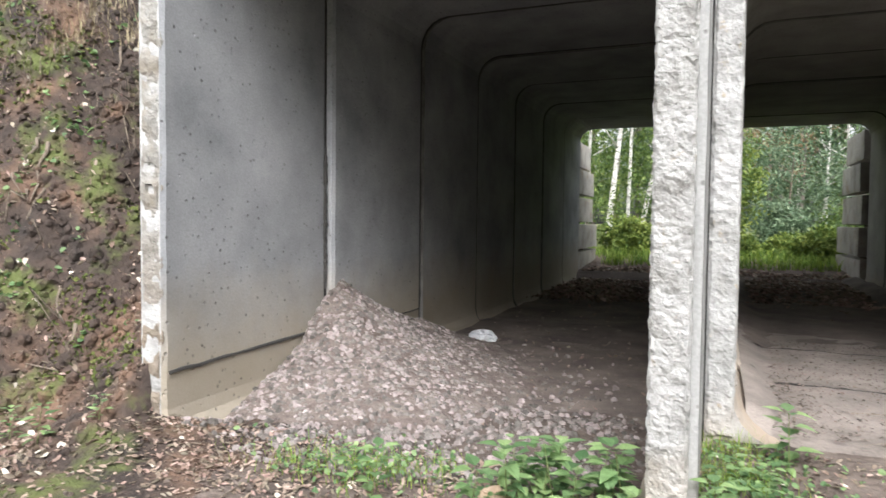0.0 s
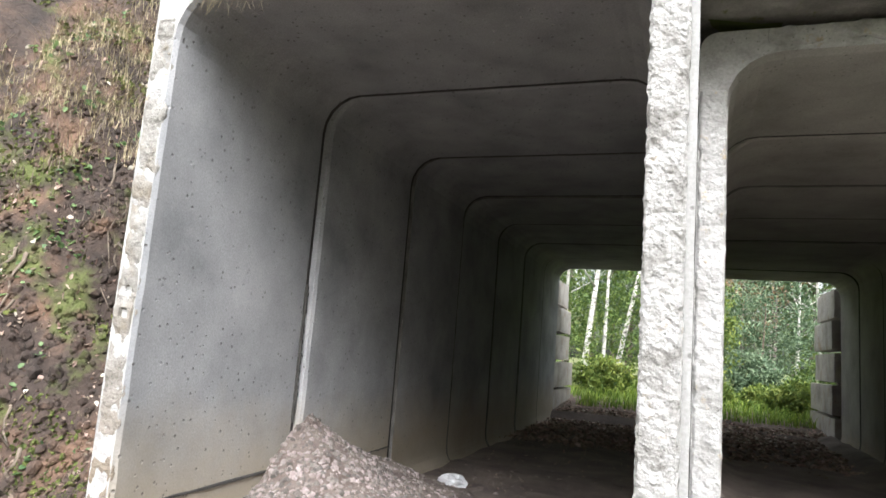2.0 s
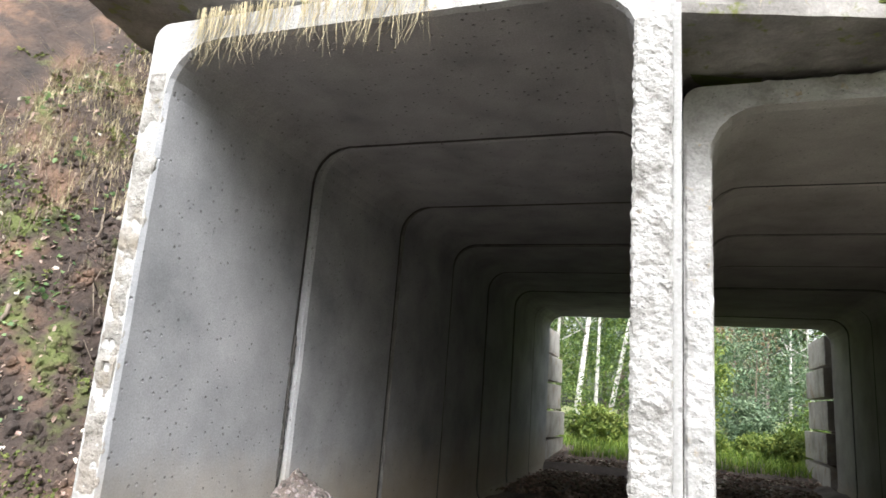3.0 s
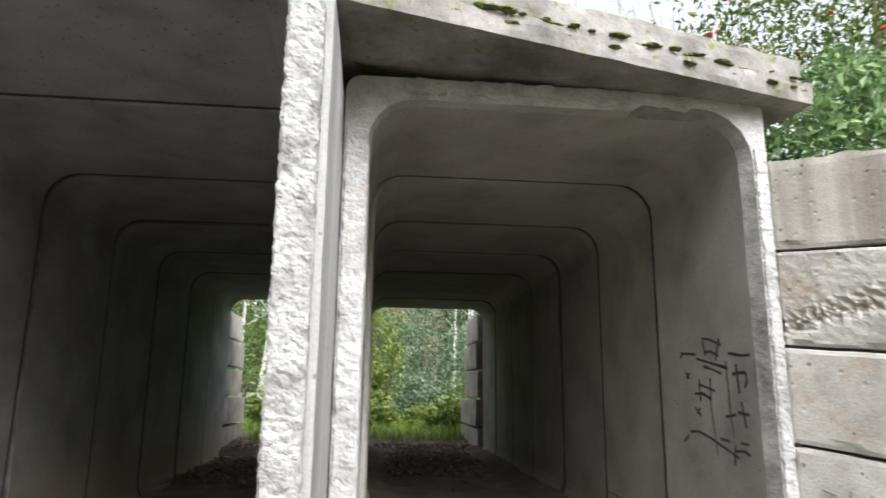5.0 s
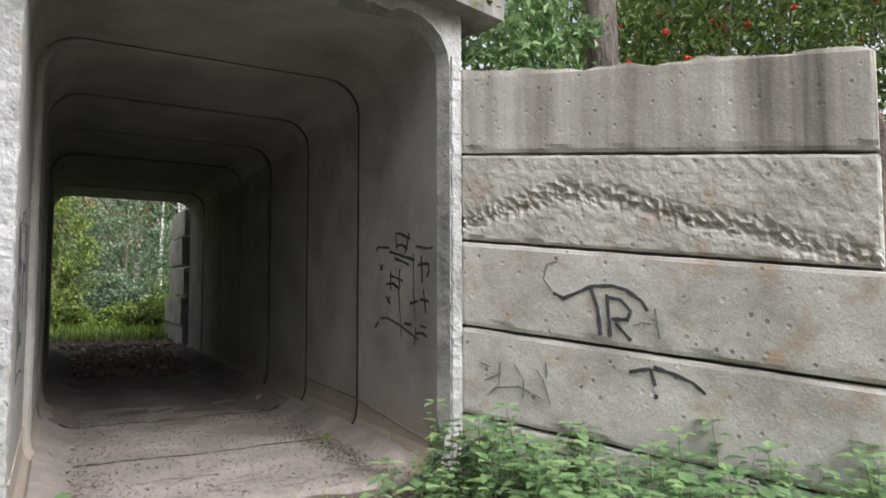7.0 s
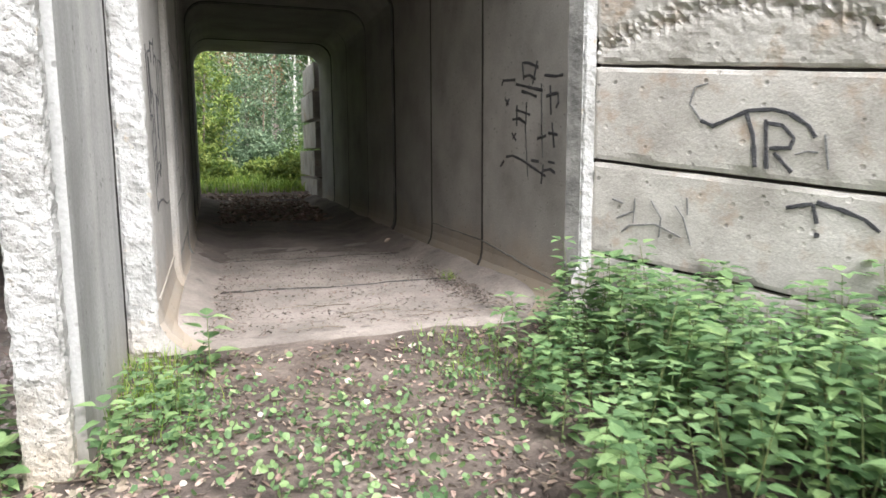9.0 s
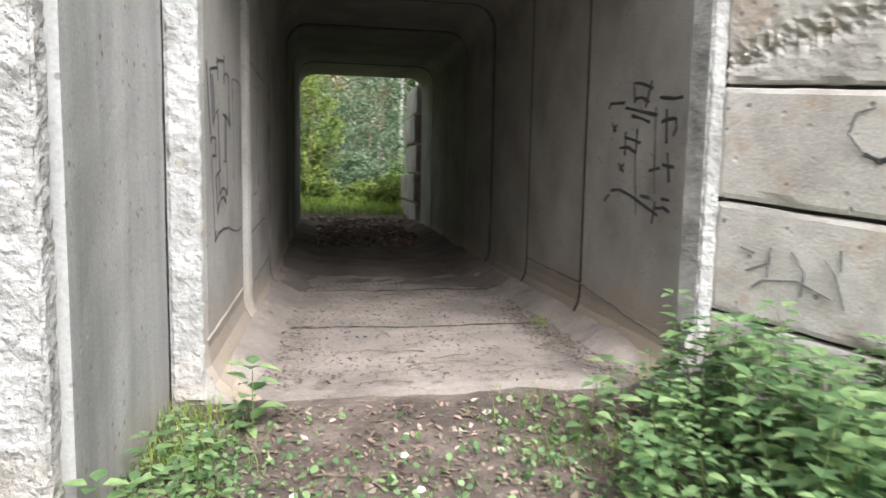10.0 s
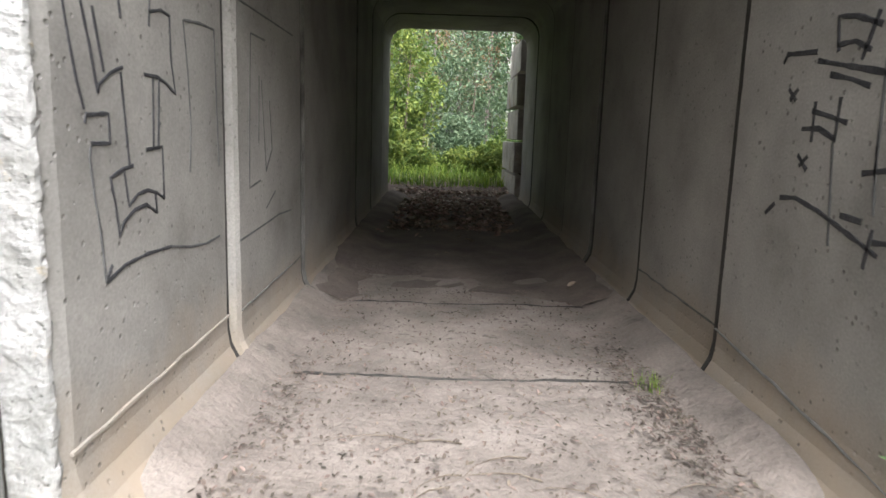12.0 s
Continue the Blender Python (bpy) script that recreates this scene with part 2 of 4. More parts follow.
def rough_box(size, cell, amp, freq, seed=0, keep_back=False, round_=0.0):
    """A box from the origin, gridded at about cell, its surface broken by noise."""
    n = [max(1, round(size[i] / cell)) for i in range(3)]
    bm = bmesh.new()
    index = {}

    def vert(i, j, k):
        key = (i, j, k)
        if key not in index:
            p = Vector((size[0] * i / n[0], size[1] * j / n[1], size[2] * k / n[2]))
            out = Vector((0, 0, 0))
            for a, (q, m_) in enumerate(((i, n[0]), (j, n[1]), (k, n[2]))):
                if q == 0:
                    out[a] -= 1
                if q == m_:
                    out[a] += 1
            edge = sum(1 for a in out if a)
            d = amp * (noise.fractal((p + Vector((seed, seed * 2, 0))) * freq, 1.0, 2.0, 5) - 0.25)
            if edge > 1:
                d -= round_ * (1 + noise.noise((p + Vector((seed, 0, 0))) * freq * 0.7))
            index[key] = bm.verts.new(p + out.normalized() * d)
        return index[key]

    for a in range(3):
        b_, c_ = (a + 1) % 3, (a + 2) % 3
        for side in (0, n[a]):
            for u in range(n[b_]):
                for w in range(n[c_]):
                    quad = []
                    for du, dw in ((0, 0), (1, 0), (1, 1), (0, 1)):
                        ijk = [0, 0, 0]
                        ijk[a], ijk[b_], ijk[c_] = side, u + du, w + dw
                        quad.append(vert(*ijk))
                    bm.faces.new(quad if side else quad[::-1])
    return bm


def tube(points, radii, sides=7, bm=None):
    bm = bm or bmesh.new()
    rings = []
    for i, p in enumerate(points):
        p = Vector(p)
        d = (Vector(points[min(i + 1, len(points) - 1)]) - Vector(points[max(i - 1, 0)])).normalized()
        u = d.orthogonal().normalized()
        v = d.cross(u)
        rings.append([bm.verts.new(p + radii[i] * (math.cos(a) * u + math.sin(a) * v)) for a in [2 * math.pi * s / sides for s in range(sides)]])
    for r0, r1 in zip(rings, rings[1:]):
        for s in range(sides):
            bm.faces.new((r0[s], r0[(s + 1) % sides], r1[(s + 1) % sides], r1[s]))
    bm.faces.new(rings[0][::-1])
    bm.faces.new(rings[-1])
    return bm


# ---------------------------------------------------------------- plan
LX0, LX1, LY = -3.355, -0.24, 3.40      # left culvert: inner walls, front
RX0, RX1, RY = 0.18, 3.10, 4.78        # right culvert
L_FLOOR, L_TOP = 0.02, 3.90
R_FLOOR, R_TOP = 0.08, 3.76
L_LEN, R_LEN = 2.02, 1.815
L_SHIFT, R_SHIFT = 0.065, 0.055         # later sections stand a little out of line
FAR = 17.5
WING_A, WING_B = Vector((3.30, 4.70, 0)), Vector((4.72, 2.15, 0))
wing_dir = (WING_B - WING_A).normalized()
wing_out = Vector((wing_dir.y, -wing_dir.x, 0)) * -1.0
if wing_out.x < 0:
    wing_out = -wing_out


def smooth01(v):
    v = max(0.0, min(1.0, v))
    return v * v * (3 - 2 * v)


def ground_z(x, y):
    n = 0.035 * fbm((x, y, 0.3), 1.3) + 0.012 * fbm((x, y, 4.0), 6.0, 2)
    n += 0.2 * math.exp(-((x + 3.6) / 0.45) ** 2 - ((y - 3.3) / 0.4) ** 2)     # soil slumped at the wall's foot
    z = n
    if x < -3.46:                                     # cut bank beside the left culvert
        rise = max(0.0, y - 3.38 + 0.6 * max(0.0, -x - 4.2) + 0.3 * fbm((x, y, 2), 0.7))
        z = n + min(8.0, 1.45 * rise) + smooth01(rise) * (0.24 * fbm((x, y, 7), 1.7) + 0.13 * fbm((x, y, 9), 5.0) + 0.05 * fbm((x, y, 11), 13.0, 2))
        if y > 13.5:
            z = min(z, max(0.3 + n, 0.3 + 1.3 * (19.5 - y)))
    else:
        p = Vector((x, y, 0)) - WING_A
        back = p.dot(wing_out)
        along = p.dot(wing_dir)
        if x > 3.2 and back > 0.22:
            end = smooth01((along - 2.75) / 0.9)
            top = 3.08 - 0.1 * along + 0.28 * min(3, back - 0.2) + 0.1 * fbm((x, y, 5), 1.2)
            z = n + top * (1 - end) + end * min(top, max(0.0, (back - 0.9) * 0.9))
            z = min(z, 5.0 + n)
            if y > 13.5:
                z = min(z, max(0.3 + n, 0.3 + 1.3 * (19.5 - y)))
        elif -0.05 < x < 3.4 and 4.0 < y < 4.9:
            z = n * 0.5 + 0.065 * smooth01((y - 4.1) / 0.55)
        elif y > 17.2:
            z = 0.22 + n + 0.5 * smooth01((y - 17) / 8)
    return z


def axis_steps(stops):
    out = []
    for (a, b_, step) in stops:
        k = max(1, round((b_ - a) / step))
        out += [a + (b_ - a) * i / k for i in range(k)]
    out.append(stops[-1][1])
    return out


xs = axis_steps([(-900, -60, 210), (-60, -14, 6), (-14, -7, 0.4), (-7, -3.48, 0.06), (-3.48, -3.44, 0.04), (-3.44, 3.2, 0.13), (3.2, 7, 0.1), (7, 14, 0.4), (14, 60, 6), (60, 900, 210)])
ys = axis_steps([(-900, -60, 210), (-60, -10, 6), (-10, -1, 0.5), (-1, 2.8, 0.1), (2.8, 6.5, 0.06), (6.5, 17, 0.5), (17, 24, 0.35), (24, 60, 4), (60, 900, 210)])
gv = [(x, y, ground_z(x, y)) for y in ys for x in xs]
nx = len(xs)
gf, gi = [], []
for j in range(len(ys) - 1):
    for i in range(nx - 1):
        gf.append((j * nx + i, j * nx + i + 1, (j + 1) * nx + i + 1, (j + 1) * nx + i))
        cx, cy = xs[i], ys[j]
        steep = gv[j * nx + i][2] > 0.25 and cy < 17
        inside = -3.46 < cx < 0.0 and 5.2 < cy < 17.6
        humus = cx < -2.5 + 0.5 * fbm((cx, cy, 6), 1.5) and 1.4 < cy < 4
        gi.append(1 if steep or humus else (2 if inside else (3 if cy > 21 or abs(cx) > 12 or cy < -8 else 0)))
GRASSLAND = material("rough_grassland", [(0.06, 0.08, 0.02), (0.12, 0.14, 0.04), (0.16, 0.17, 0.06)], 0.8, 20, 0.95, 0.8, 0.8)
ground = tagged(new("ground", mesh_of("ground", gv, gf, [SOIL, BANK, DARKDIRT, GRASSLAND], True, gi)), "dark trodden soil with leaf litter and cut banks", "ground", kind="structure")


# ---------------------------------------------------------------- box culverts of precast sections
def ring_profile(x0, x1, z0, z1, top_r, low_r, grow):
    """Inner outline of a culvert section, from the floor's middle round."""
    x0, x1, z0, z1 = x0 - grow, x1 + grow, z0 - grow, z1 + grow
    pts = []
    for cx, cz, r, a0 in ((x1 - low_r, z0 + low_r, low_r, -90), (x1 - top_r, z1 - top_r, top_r, 0), (x0 + top_r, z1 - top_r, top_r, 90), (x0 + low_r, z0 + low_r, low_r, 180)):
        for k in range(6):
            a = radians(a0 + 90 * k / 5)
            pts.append((cx + r * math.cos(a), cz + r * math.sin(a)))
    full = []
    for i, p in enumerate(pts):
        full.append(p)
        if i % 6 == 5:                                 # divide the straight sides
            q = pts[(i + 1) % len(pts)]
            full += [(p[0] + (q[0] - p[0]) * k / 24, p[1] + (q[1] - p[1]) * k / 24) for k in range(1, 24)]
    return full


def section_mesh(name, x0, x1, z0, z1, length, wall, mat, edge_mat, front):
    top_r, low_r, ch = 0.34, 0.30, 0.02
    inner = ring_profile(x0, x1, z0, z1, top_r, low_r, 0)
    lip = ring_profile(x0, x1, z0, z1, top_r + ch, low_r + ch, ch)
    rebate = front and x0 > 0 and edge_mat is EDGE     # worn rebate along the top and one side of the mouth
    if rebate:
        wide = ring_profile(x0, x1, z0, z1, top_r + 0.075, low_r + 0.075, 0.075)
        lip = [w if q[0] > x1 - 0.9 and q[1] > z0 + 0.4 else q for q, w in zip(lip, wide)]
    outer = ring_profile(x0, x1, z0, z1, 0.12, 0.12, wall)
    n_ = len(inner)
    loops = [(outer, 0.0), (lip, 0.0), (inner, 0.08 if rebate else 0.03), (inner, length - 0.065), (lip, length - 0.025), (outer, length - 0.025)]
    verts = []
    for li, (lp, y) in enumerate(loops):
        for p in lp:                                   # worn, uneven section ends
            wear = 0.016 * abs(noise.fractal((p[0] * 5, p[1] * 5, li * 3.0 + x0), 1.0, 2.0, 3)) if li in (2, 3) else 0.0
            verts.append((p[0], y + (wear if li == 2 else -wear), p[1]))
    faces, idx = [], []
    for a in range(6):
        b_ = (a + 1) % 6
        for i in range(n_):
            j = (i + 1) % n_
            faces.append((a * n_ + i, a * n_ + j, b_ * n_ + j, b_ * n_ + i))
            # rebate, chamfers and inner section ends get the darker edge colour
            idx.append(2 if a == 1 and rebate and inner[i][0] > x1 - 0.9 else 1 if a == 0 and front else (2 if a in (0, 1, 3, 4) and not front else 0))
    return mesh_of(name, verts, faces, [mat, edge_mat, DARK_EDGE], False, idx)


def joint_mesh(x0, x1, z0, z1):
    loops = [(ring_profile(x0, x1, z0, z1, 0.36, 0.32, g), y) for g, y in ((0.012, -0.035), (0.012, 0.008), (0.17, 0.008), (0.17, -0.035))]
    n_ = len(loops[0][0])
    verts = [(p[0], y, p[1]) for lp, y in loops for p in lp]
    faces = [(a * n_ + i, a * n_ + (i + 1) % n_, ((a + 1) % 4) * n_ + (i + 1) % n_, ((a + 1) % 4) * n_ + i) for a in range(4) for i in range(n_)]
    return mesh_of("joint", verts, faces, DARKGAP)


def culvert(name, label, x0, x1, z0, z1, y0, length, count, mat, edge, shift):
    top = tagged(new(name), label, "culvert", kind="structure")
    first = section_mesh("section", x0, x1, z0, z1, length, 0.19, mat, edge, True)
    second = section_mesh("section", x0, x1, z0, z1, length, 0.19, mat, mat, True)
    me = section_mesh("section", x0, x1, z0, z1, length, 0.19, mat, edge, False)
    for k in range(count):
        ob = new("section", (first, second)[k] if k < 2 else me)
        ob.parent = top
        ob.location = ((shift if k else 0) + (random.uniform(-0.02, 0.02) if k > 1 else 0), y0 + k * length, random.uniform(-0.02, 0.02) if k > 1 else 0)
    jm = joint_mesh(x0, x1, z0, z1)
    for k in range(1, count):
        ob = new("joint", jm)
        ob.parent = top
        ob.location = (shift if k > 1 else 0, y0 + k * length, 0)
    return top


left_culvert = culvert("wall_culvert_left", "weathered grey precast concrete box culvert with open joints", LX0, LX1, L_FLOOR - 0.12, L_TOP, LY, L_LEN, 7, CONCRETE, EDGE, L_SHIFT)
right_culvert = culvert("wall_culvert_right", "pale precast concrete box culvert with sprayed graffiti", RX0, RX1, R_FLOOR - 0.02, R_TOP, RY, R_LEN, 7, CONCRETE_R, EDGE, R_SHIFT)

# broken front ends of the left culvert's walls
pillar = part("broken_front", rough_box((0.19, 0.16, 3.84), 0.016, 0.010, 24, 3, round_=0.012), BROKEN, left_culvert, "chipped pale concrete wall end")
pillar.location = (-0.25, 3.26, -0.2)
hole_bm = rough_box((0.17, 0.05, 3.95), 0.018, 0.025, 6, 8, round_=0.012)
for v in hole_bm.verts:
    for hz in (1.91, 2.05):                            # two drilled holes
        q = math.hypot(v.co.x - 0.10, v.co.z - hz)
        if v.co.y < 0.03 and q < 0.032:
            v.co.y += 0.04
end_left = part("broken_front", hole_bm, WALL_END, left_culvert, "chipped pale concrete wall end")
end_left.location = (LX0 - 0.185, 3.39, -0.23)

# wall piece of the left culvert standing in front of the right one, with a weathered outer face
outer_face = part("outer_face", rough_box((0.056, 1.42, 3.75), 0.06, 0.006, 3, 5), STREAKS, left_culvert, "streaked outer face of the wall")
outer_face.location = (-0.075, 3.36, 0.0)
# solid dark box in place of the open gap
gap_seal = part("gap_seal", rough_box((0.05, 0.12, 3.8), 0.2, 0.01, 3, 6), DARKGAP, right_culvert, "dark open joint between the culverts")
gap_seal.location = (-0.05, 4.83, 0.0)


for bx, bw, sd in ((-0.005, 0.18, 31), (RX1 + 0.078, 0.11, 33)):
    bar = part("worn_front", rough_box((bw, 0.05, 3.45), 0.02, 0.009, 17, sd, round_=0.01), EDGE, right_culvert, "worn pale concrete front edge")
    bar.location = (bx, 4.755, 0.08)
brow = rough_box((2.5, 0.05, 0.13), 0.022, 0.02, 9, 35, round_=0.012)
for v in brow.verts:                                   # broken lower arris
    if v.co.z < 0.05:
        v.co.z += 0.05 * noise.noise((v.co.x * 3.5, 0, 4)) + 0.02 * noise.noise((v.co.x * 11, 0, 4))
part("broken_brow", brow, EDGE, right_culvert, "broken pale lower edge of the front").location = (0.42, 4.752, R_TOP + 0.065)
for fy_, fx0, fx1, sd in ((6.60, 0.55, 2.85, 1), (8.41, 0.6, 2.8, 2), (10.2, 0.6, 2.8, 3)):
    crack = [(fx0 + (fx1 - fx0) * i / 30, fy_ + 0.02 * noise.noise((i * 0.5, sd, 0)), R_FLOOR + 0.004 + 0.02 * fbm((fx0 + (fx1 - fx0) * i / 30, fy_, 1), 2.2)) for i in range(31)]
    part("floor_crack", tube(crack, [0.008 + 0.014 * abs(noise.noise((i * 0.8, sd, 5))) for i in range(31)], 5), DARKGAP, right_culvert, "dirt-filled joint across the floor")

# cold joint above the haunches, as fine raised seams
def seam(parent, x, y0, y1, z, seed, mat=DARKGAP, r=0.007, rise=0.03):
    pts = [(x, y0 + (y1 - y0) * i / 14, z + 0.012 * noise.noise((i * 0.7, seed, 0)) + rise * i / 14) for i in range(15)]
    part("seam", tube(pts, [r + 0.5 * r * noise.noise((i * 1.3, seed, 3)) for i in range(15)], 5), mat, parent, "cold joint line")


# dark tube along the joint in place of a broken-out gap
gap = [(LX0 + 0.006, LY + L_LEN - 0.05 + 0.015 * noise.noise((i * 0.6, 0, 2)), 0.85 + 1.25 * i / 40) for i in range(41)]
part("open_joint", tube(gap, [0.012 + 0.026 * abs(noise.noise((i * 0.55, 3, 1))) for i in range(41)], 6), DARKGAP, left_culvert, "dark broken-out joint")
seam(left_culvert, LX0 + 0.002, 3.45, 5.40, 0.45, 1, DARKGAP, 0.014)
seam(left_culvert, LX0 + L_SHIFT + 0.002, 5.45, 7.40, 0.40, 2)
seam(left_culvert, LX0 + L_SHIFT + 0.002, 7.50, 9.40, 0.36, 3)
seam(right_culvert, RX0 + 0.002, 4.84, 6.55, 0.42, 4, CONCRETE_R, 0.01)
seam(right_culvert, RX0 + R_SHIFT + 0.002, 6.63, 8.35, 0.46, 5, DARK_EDGE, 0.008)
seam(right_culvert, RX1 - 0.002, 4.84, 6.55, 0.29, 6, DARK_EDGE, 0.009, 0.17)
seam(right_culvert, RX1 + R_SHIFT - 0.002, 6.63, 8.35, 0.44, 7, DARK_EDGE, 0.008)

# ---------------------------------------------------------------- roof slab and parapet over the fronts
SLAB_A, SLAB_B = Vector((-4.1, 3.19, 4.27)), Vector((3.68, 4.66, 3.86))
slab_dir = (SLAB_B - SLAB_A).normalized()
slab_back = Vector((-slab_dir.y, slab_dir.x, 0)).normalized()
slab_up = slab_dir.cross(slab_back)
slab_frame = Matrix((slab_dir, slab_back, slab_up)).transposed().to_4x4()
slab_frame.translation = SLAB_A
slab_len = (SLAB_B - SLAB_A).length


def in_frame(bm, m):
    bmesh.ops.transform(bm, matrix=m, verts=bm.verts)
    return bm


roof_slab = tagged(new("trim_roof_slab"), "mossy weathered concrete roof slab with a kerb", "slab", kind="structure")
part("slab", in_frame(rough_box((slab_len, 1.9, 0.20), 0.07, 0.02, 4, 11, round_=0.012), slab_frame), SLAB, roof_slab)
part("kerb", in_frame(rough_box((slab_len - 0.02, 0.35, 0.26), 0.06, 0.02, 4, 13, round_=0.015), slab_frame @ pose(0, 0.09, 0.19)), SLAB, roof_slab, "weathered concrete kerb")
rnd = random.Random(5)


def moss_clump(r, seed):
    bm = bmesh.new()
    bmesh.ops.create_icosphere(bm, subdivisions=2, radius=r)
    for v in bm.verts:
        v.co *= 1 + 0.6 * noise.noise(v.co * (3 / r) * 0.5 + Vector((seed, 0, 0)))
        v.co.z *= 0.45
        v.co.x *= 1.7
    return bm


for k in range(150):
    u = rnd.uniform(0.5, 1.0) * slab_len if k % 3 else rnd.uniform(0.05, 0.5) * slab_len
    c = slab_frame @ Vector((u, rnd.choice((0.0, 0.03, 0.085)), rnd.choice((0.195, 0.2, 0.12, 0.21))))
    ob = part("moss", moss_clump(rnd.uniform(0.012, 0.04), k), MOSS, roof_slab, "green moss cushion" if k == 0 else "")
    ob.location = c
    ob.rotation_euler = (0, 0, math.atan2(slab_dir.y, slab_dir.x))

# fill over the culverts
fx = [-3.7 + 7.1 * i / 40 for i in range(41)]
fy = [i / 60 for i in range(61)]
fv = [(x, y, max(3.75 if y < 17 else 3.6, min(4.05 - 0.045 * x + 0.5 * max(0, y - 0.19 * x - 6.2), 4.5, 4.2 + 0.8 * (17.5 - y))) + 0.06 * fbm((x, y, 3), 1.4)) for x, y in [(x, 4.75 + 0.19 * x + (17.5 - 4.75 - 0.19 * x) * t) for t in fy for x in fx]]
ff = [(j * 41 + i, j * 41 + i + 1, (j + 1) * 41 + i + 1, (j + 1) * 41 + i) for j in range(60) for i in range(40)]
tagged(new("ground_fill", mesh_of("ground_fill", fv, ff, GRASSLAND, True)), "grassy earth fill over the culverts", "ground", kind="structure")

# ---------------------------------------------------------------- block wing wall beside the right culvert
wing_wall = tagged(new("wall_wing"), "weathered concrete block retaining wall with graffiti", "wall", kind="structure")
wing_frame = Matrix((wing_dir, wing_out, Vector((0, 0, 1)))).transposed().to_4x4()
wing_frame.translation = WING_A
WING_LEN = (WING_B - WING_A).length
COURSES = [(2.70, 3.36, 0), (1.985, 2.685, 1), (1.285, 1.965, 2), (0.575, 1.265, 3), (-0.20, 0.555, 4)]
for z0, z1, k in COURSES:
    bm = rough_box((WING_LEN + (0.05 if k in (2, 4) else 0), 0.42, z1 - z0), 0.035 if k != 1 else 0.024, 0.005 if k != 1 else 0.004, 3.0 if k != 1 else 12, 20 + k, round_=0.01)
    for v in bm.verts:
        u, w = v.co.x, v.co.z + z0
        if v.co.y < 0.1 and k == 1:                   # spalled band across the second course
            mid = 2.12 + 0.05 * noise.noise((u * 3, 0, 7)) + 0.30 * math.sin(min(1.0, u / 1.7) * math.pi * 0.62) - 0.30 * max(0.0, u - 1.0) / 1.6
            g = math.exp(-((w - mid) / 0.07) ** 2)
            v.co.y += g * 0.05 * (0.45 + noise.noise(Vector((u, w, 3)) * 24)) + (0.012 if w < mid else 0) + 0.004 * noise.noise(Vector((u, w, 9)) * 20)
        if k == 0 and v.co.z > (z1 - z0) * 0.97:      # ragged top edge
            v.co.z += 0.05 * noise.noise((u * 1.6, 0, 1)) + 0.03 * noise.noise((u * 6, 0, 2)) + 0.08 * (1 - min(1, u)) * 0.8
        if v.co.z < 0.04 and v.co.y < 0.1:            # chipped lower arris
            v.co.y += 0.03 * max(0, noise.noise((u * 4, k, 0)))
        v.co.z += z0 - 0.105 * u
    part("block", in_frame(bm, wing_frame @ pose(-0.07, 0, 0)), BLOCK_TOP if k == 0 else BLOCK, wing_wall, "rain-streaked top block" if k == 0 else "")
mortar = rough_box((WING_LEN - 0.05, 0.3, 3.3), 0.3, 0.01, 3, 2)
for v in mortar.verts:
    v.co.z += -0.1 - 0.105 * v.co.x
part("mortar", in_frame(mortar, wing_frame @ pose(-0.04, 0.06, 0)), DARKGAP, wing_wall)

# block wing walls at the far end
for name, x, sgn in (("wall_far_left", -3.40, -1), ("wall_far_right", 3.08, 1)):
    w = tagged(new(name), "concrete block wing wall beyond the culvert", "wall", kind="structure")
    for k in range(5):
        bm = rough_box((0.4, 3.1 - 0.25 * k, 0.675), 0.1, 0.015, 2, 40 + k, round_=0.012)
        ob = part("block", bm, BLOCK, w)
        ob.location = ((x if sgn > 0 else x - 0.4) - sgn * (0.03 + 0.05 * (k % 2)), 17.55, 0.05 + 0.735 * k)
        ob.rotation_euler = (0, 0, radians(rnd.uniform(-0.5, 0.5)))

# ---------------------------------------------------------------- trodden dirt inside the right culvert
# inner part of the floor, in a darker colour than the front
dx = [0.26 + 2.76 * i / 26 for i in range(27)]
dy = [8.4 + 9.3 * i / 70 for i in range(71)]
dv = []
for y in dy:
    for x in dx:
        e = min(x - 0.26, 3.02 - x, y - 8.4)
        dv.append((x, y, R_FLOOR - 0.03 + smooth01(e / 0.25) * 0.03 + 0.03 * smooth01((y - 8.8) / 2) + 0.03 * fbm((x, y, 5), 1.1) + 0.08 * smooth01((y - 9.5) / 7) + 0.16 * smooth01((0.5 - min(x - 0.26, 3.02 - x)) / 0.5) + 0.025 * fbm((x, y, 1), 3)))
df = [(j * 27 + i, j * 27 + i + 1, (j + 1) * 27 + i + 1, (j + 1) * 27 + i) for j in range(70) for i in range(26)]
tagged(new("floor_dirt", mesh_of("floor_dirt", dv, df, DARKDIRT, True)), "dark dirt on the inner culvert floor", "floor", kind="structure")
dy2 = [4.785 + 5.6 * i / 60 for i in range(61)]
dv = []
for y in dy2:
    for x in dx:
        e = min(x - 0.26, 3.02 - x)
        dv.append((x, y, R_FLOOR - 0.012 + 0.018 * smooth01(e / 0.3) + 0.16 * smooth01((0.3 - e) / 0.3) * smooth01((y - 4.785) / 0.6) - 0.06 * smooth01((0.35 - e) / 0.35) * (1 - smooth01((y - 4.785) / 0.6)) + 0.018 * fbm((x, y, 1), 2.2) - (0.03 if y < 4.79 else 0)
                   - 0.03 * math.exp(-((y - 6.6 + 0.05 * noise.noise((x, 0, 0))) / 0.03) ** 2)))
df = [(j * 27 + i, j * 27 + i + 1, (j + 1) * 27 + i + 1, (j + 1) * 27 + i) for j in range(60) for i in range(26)]
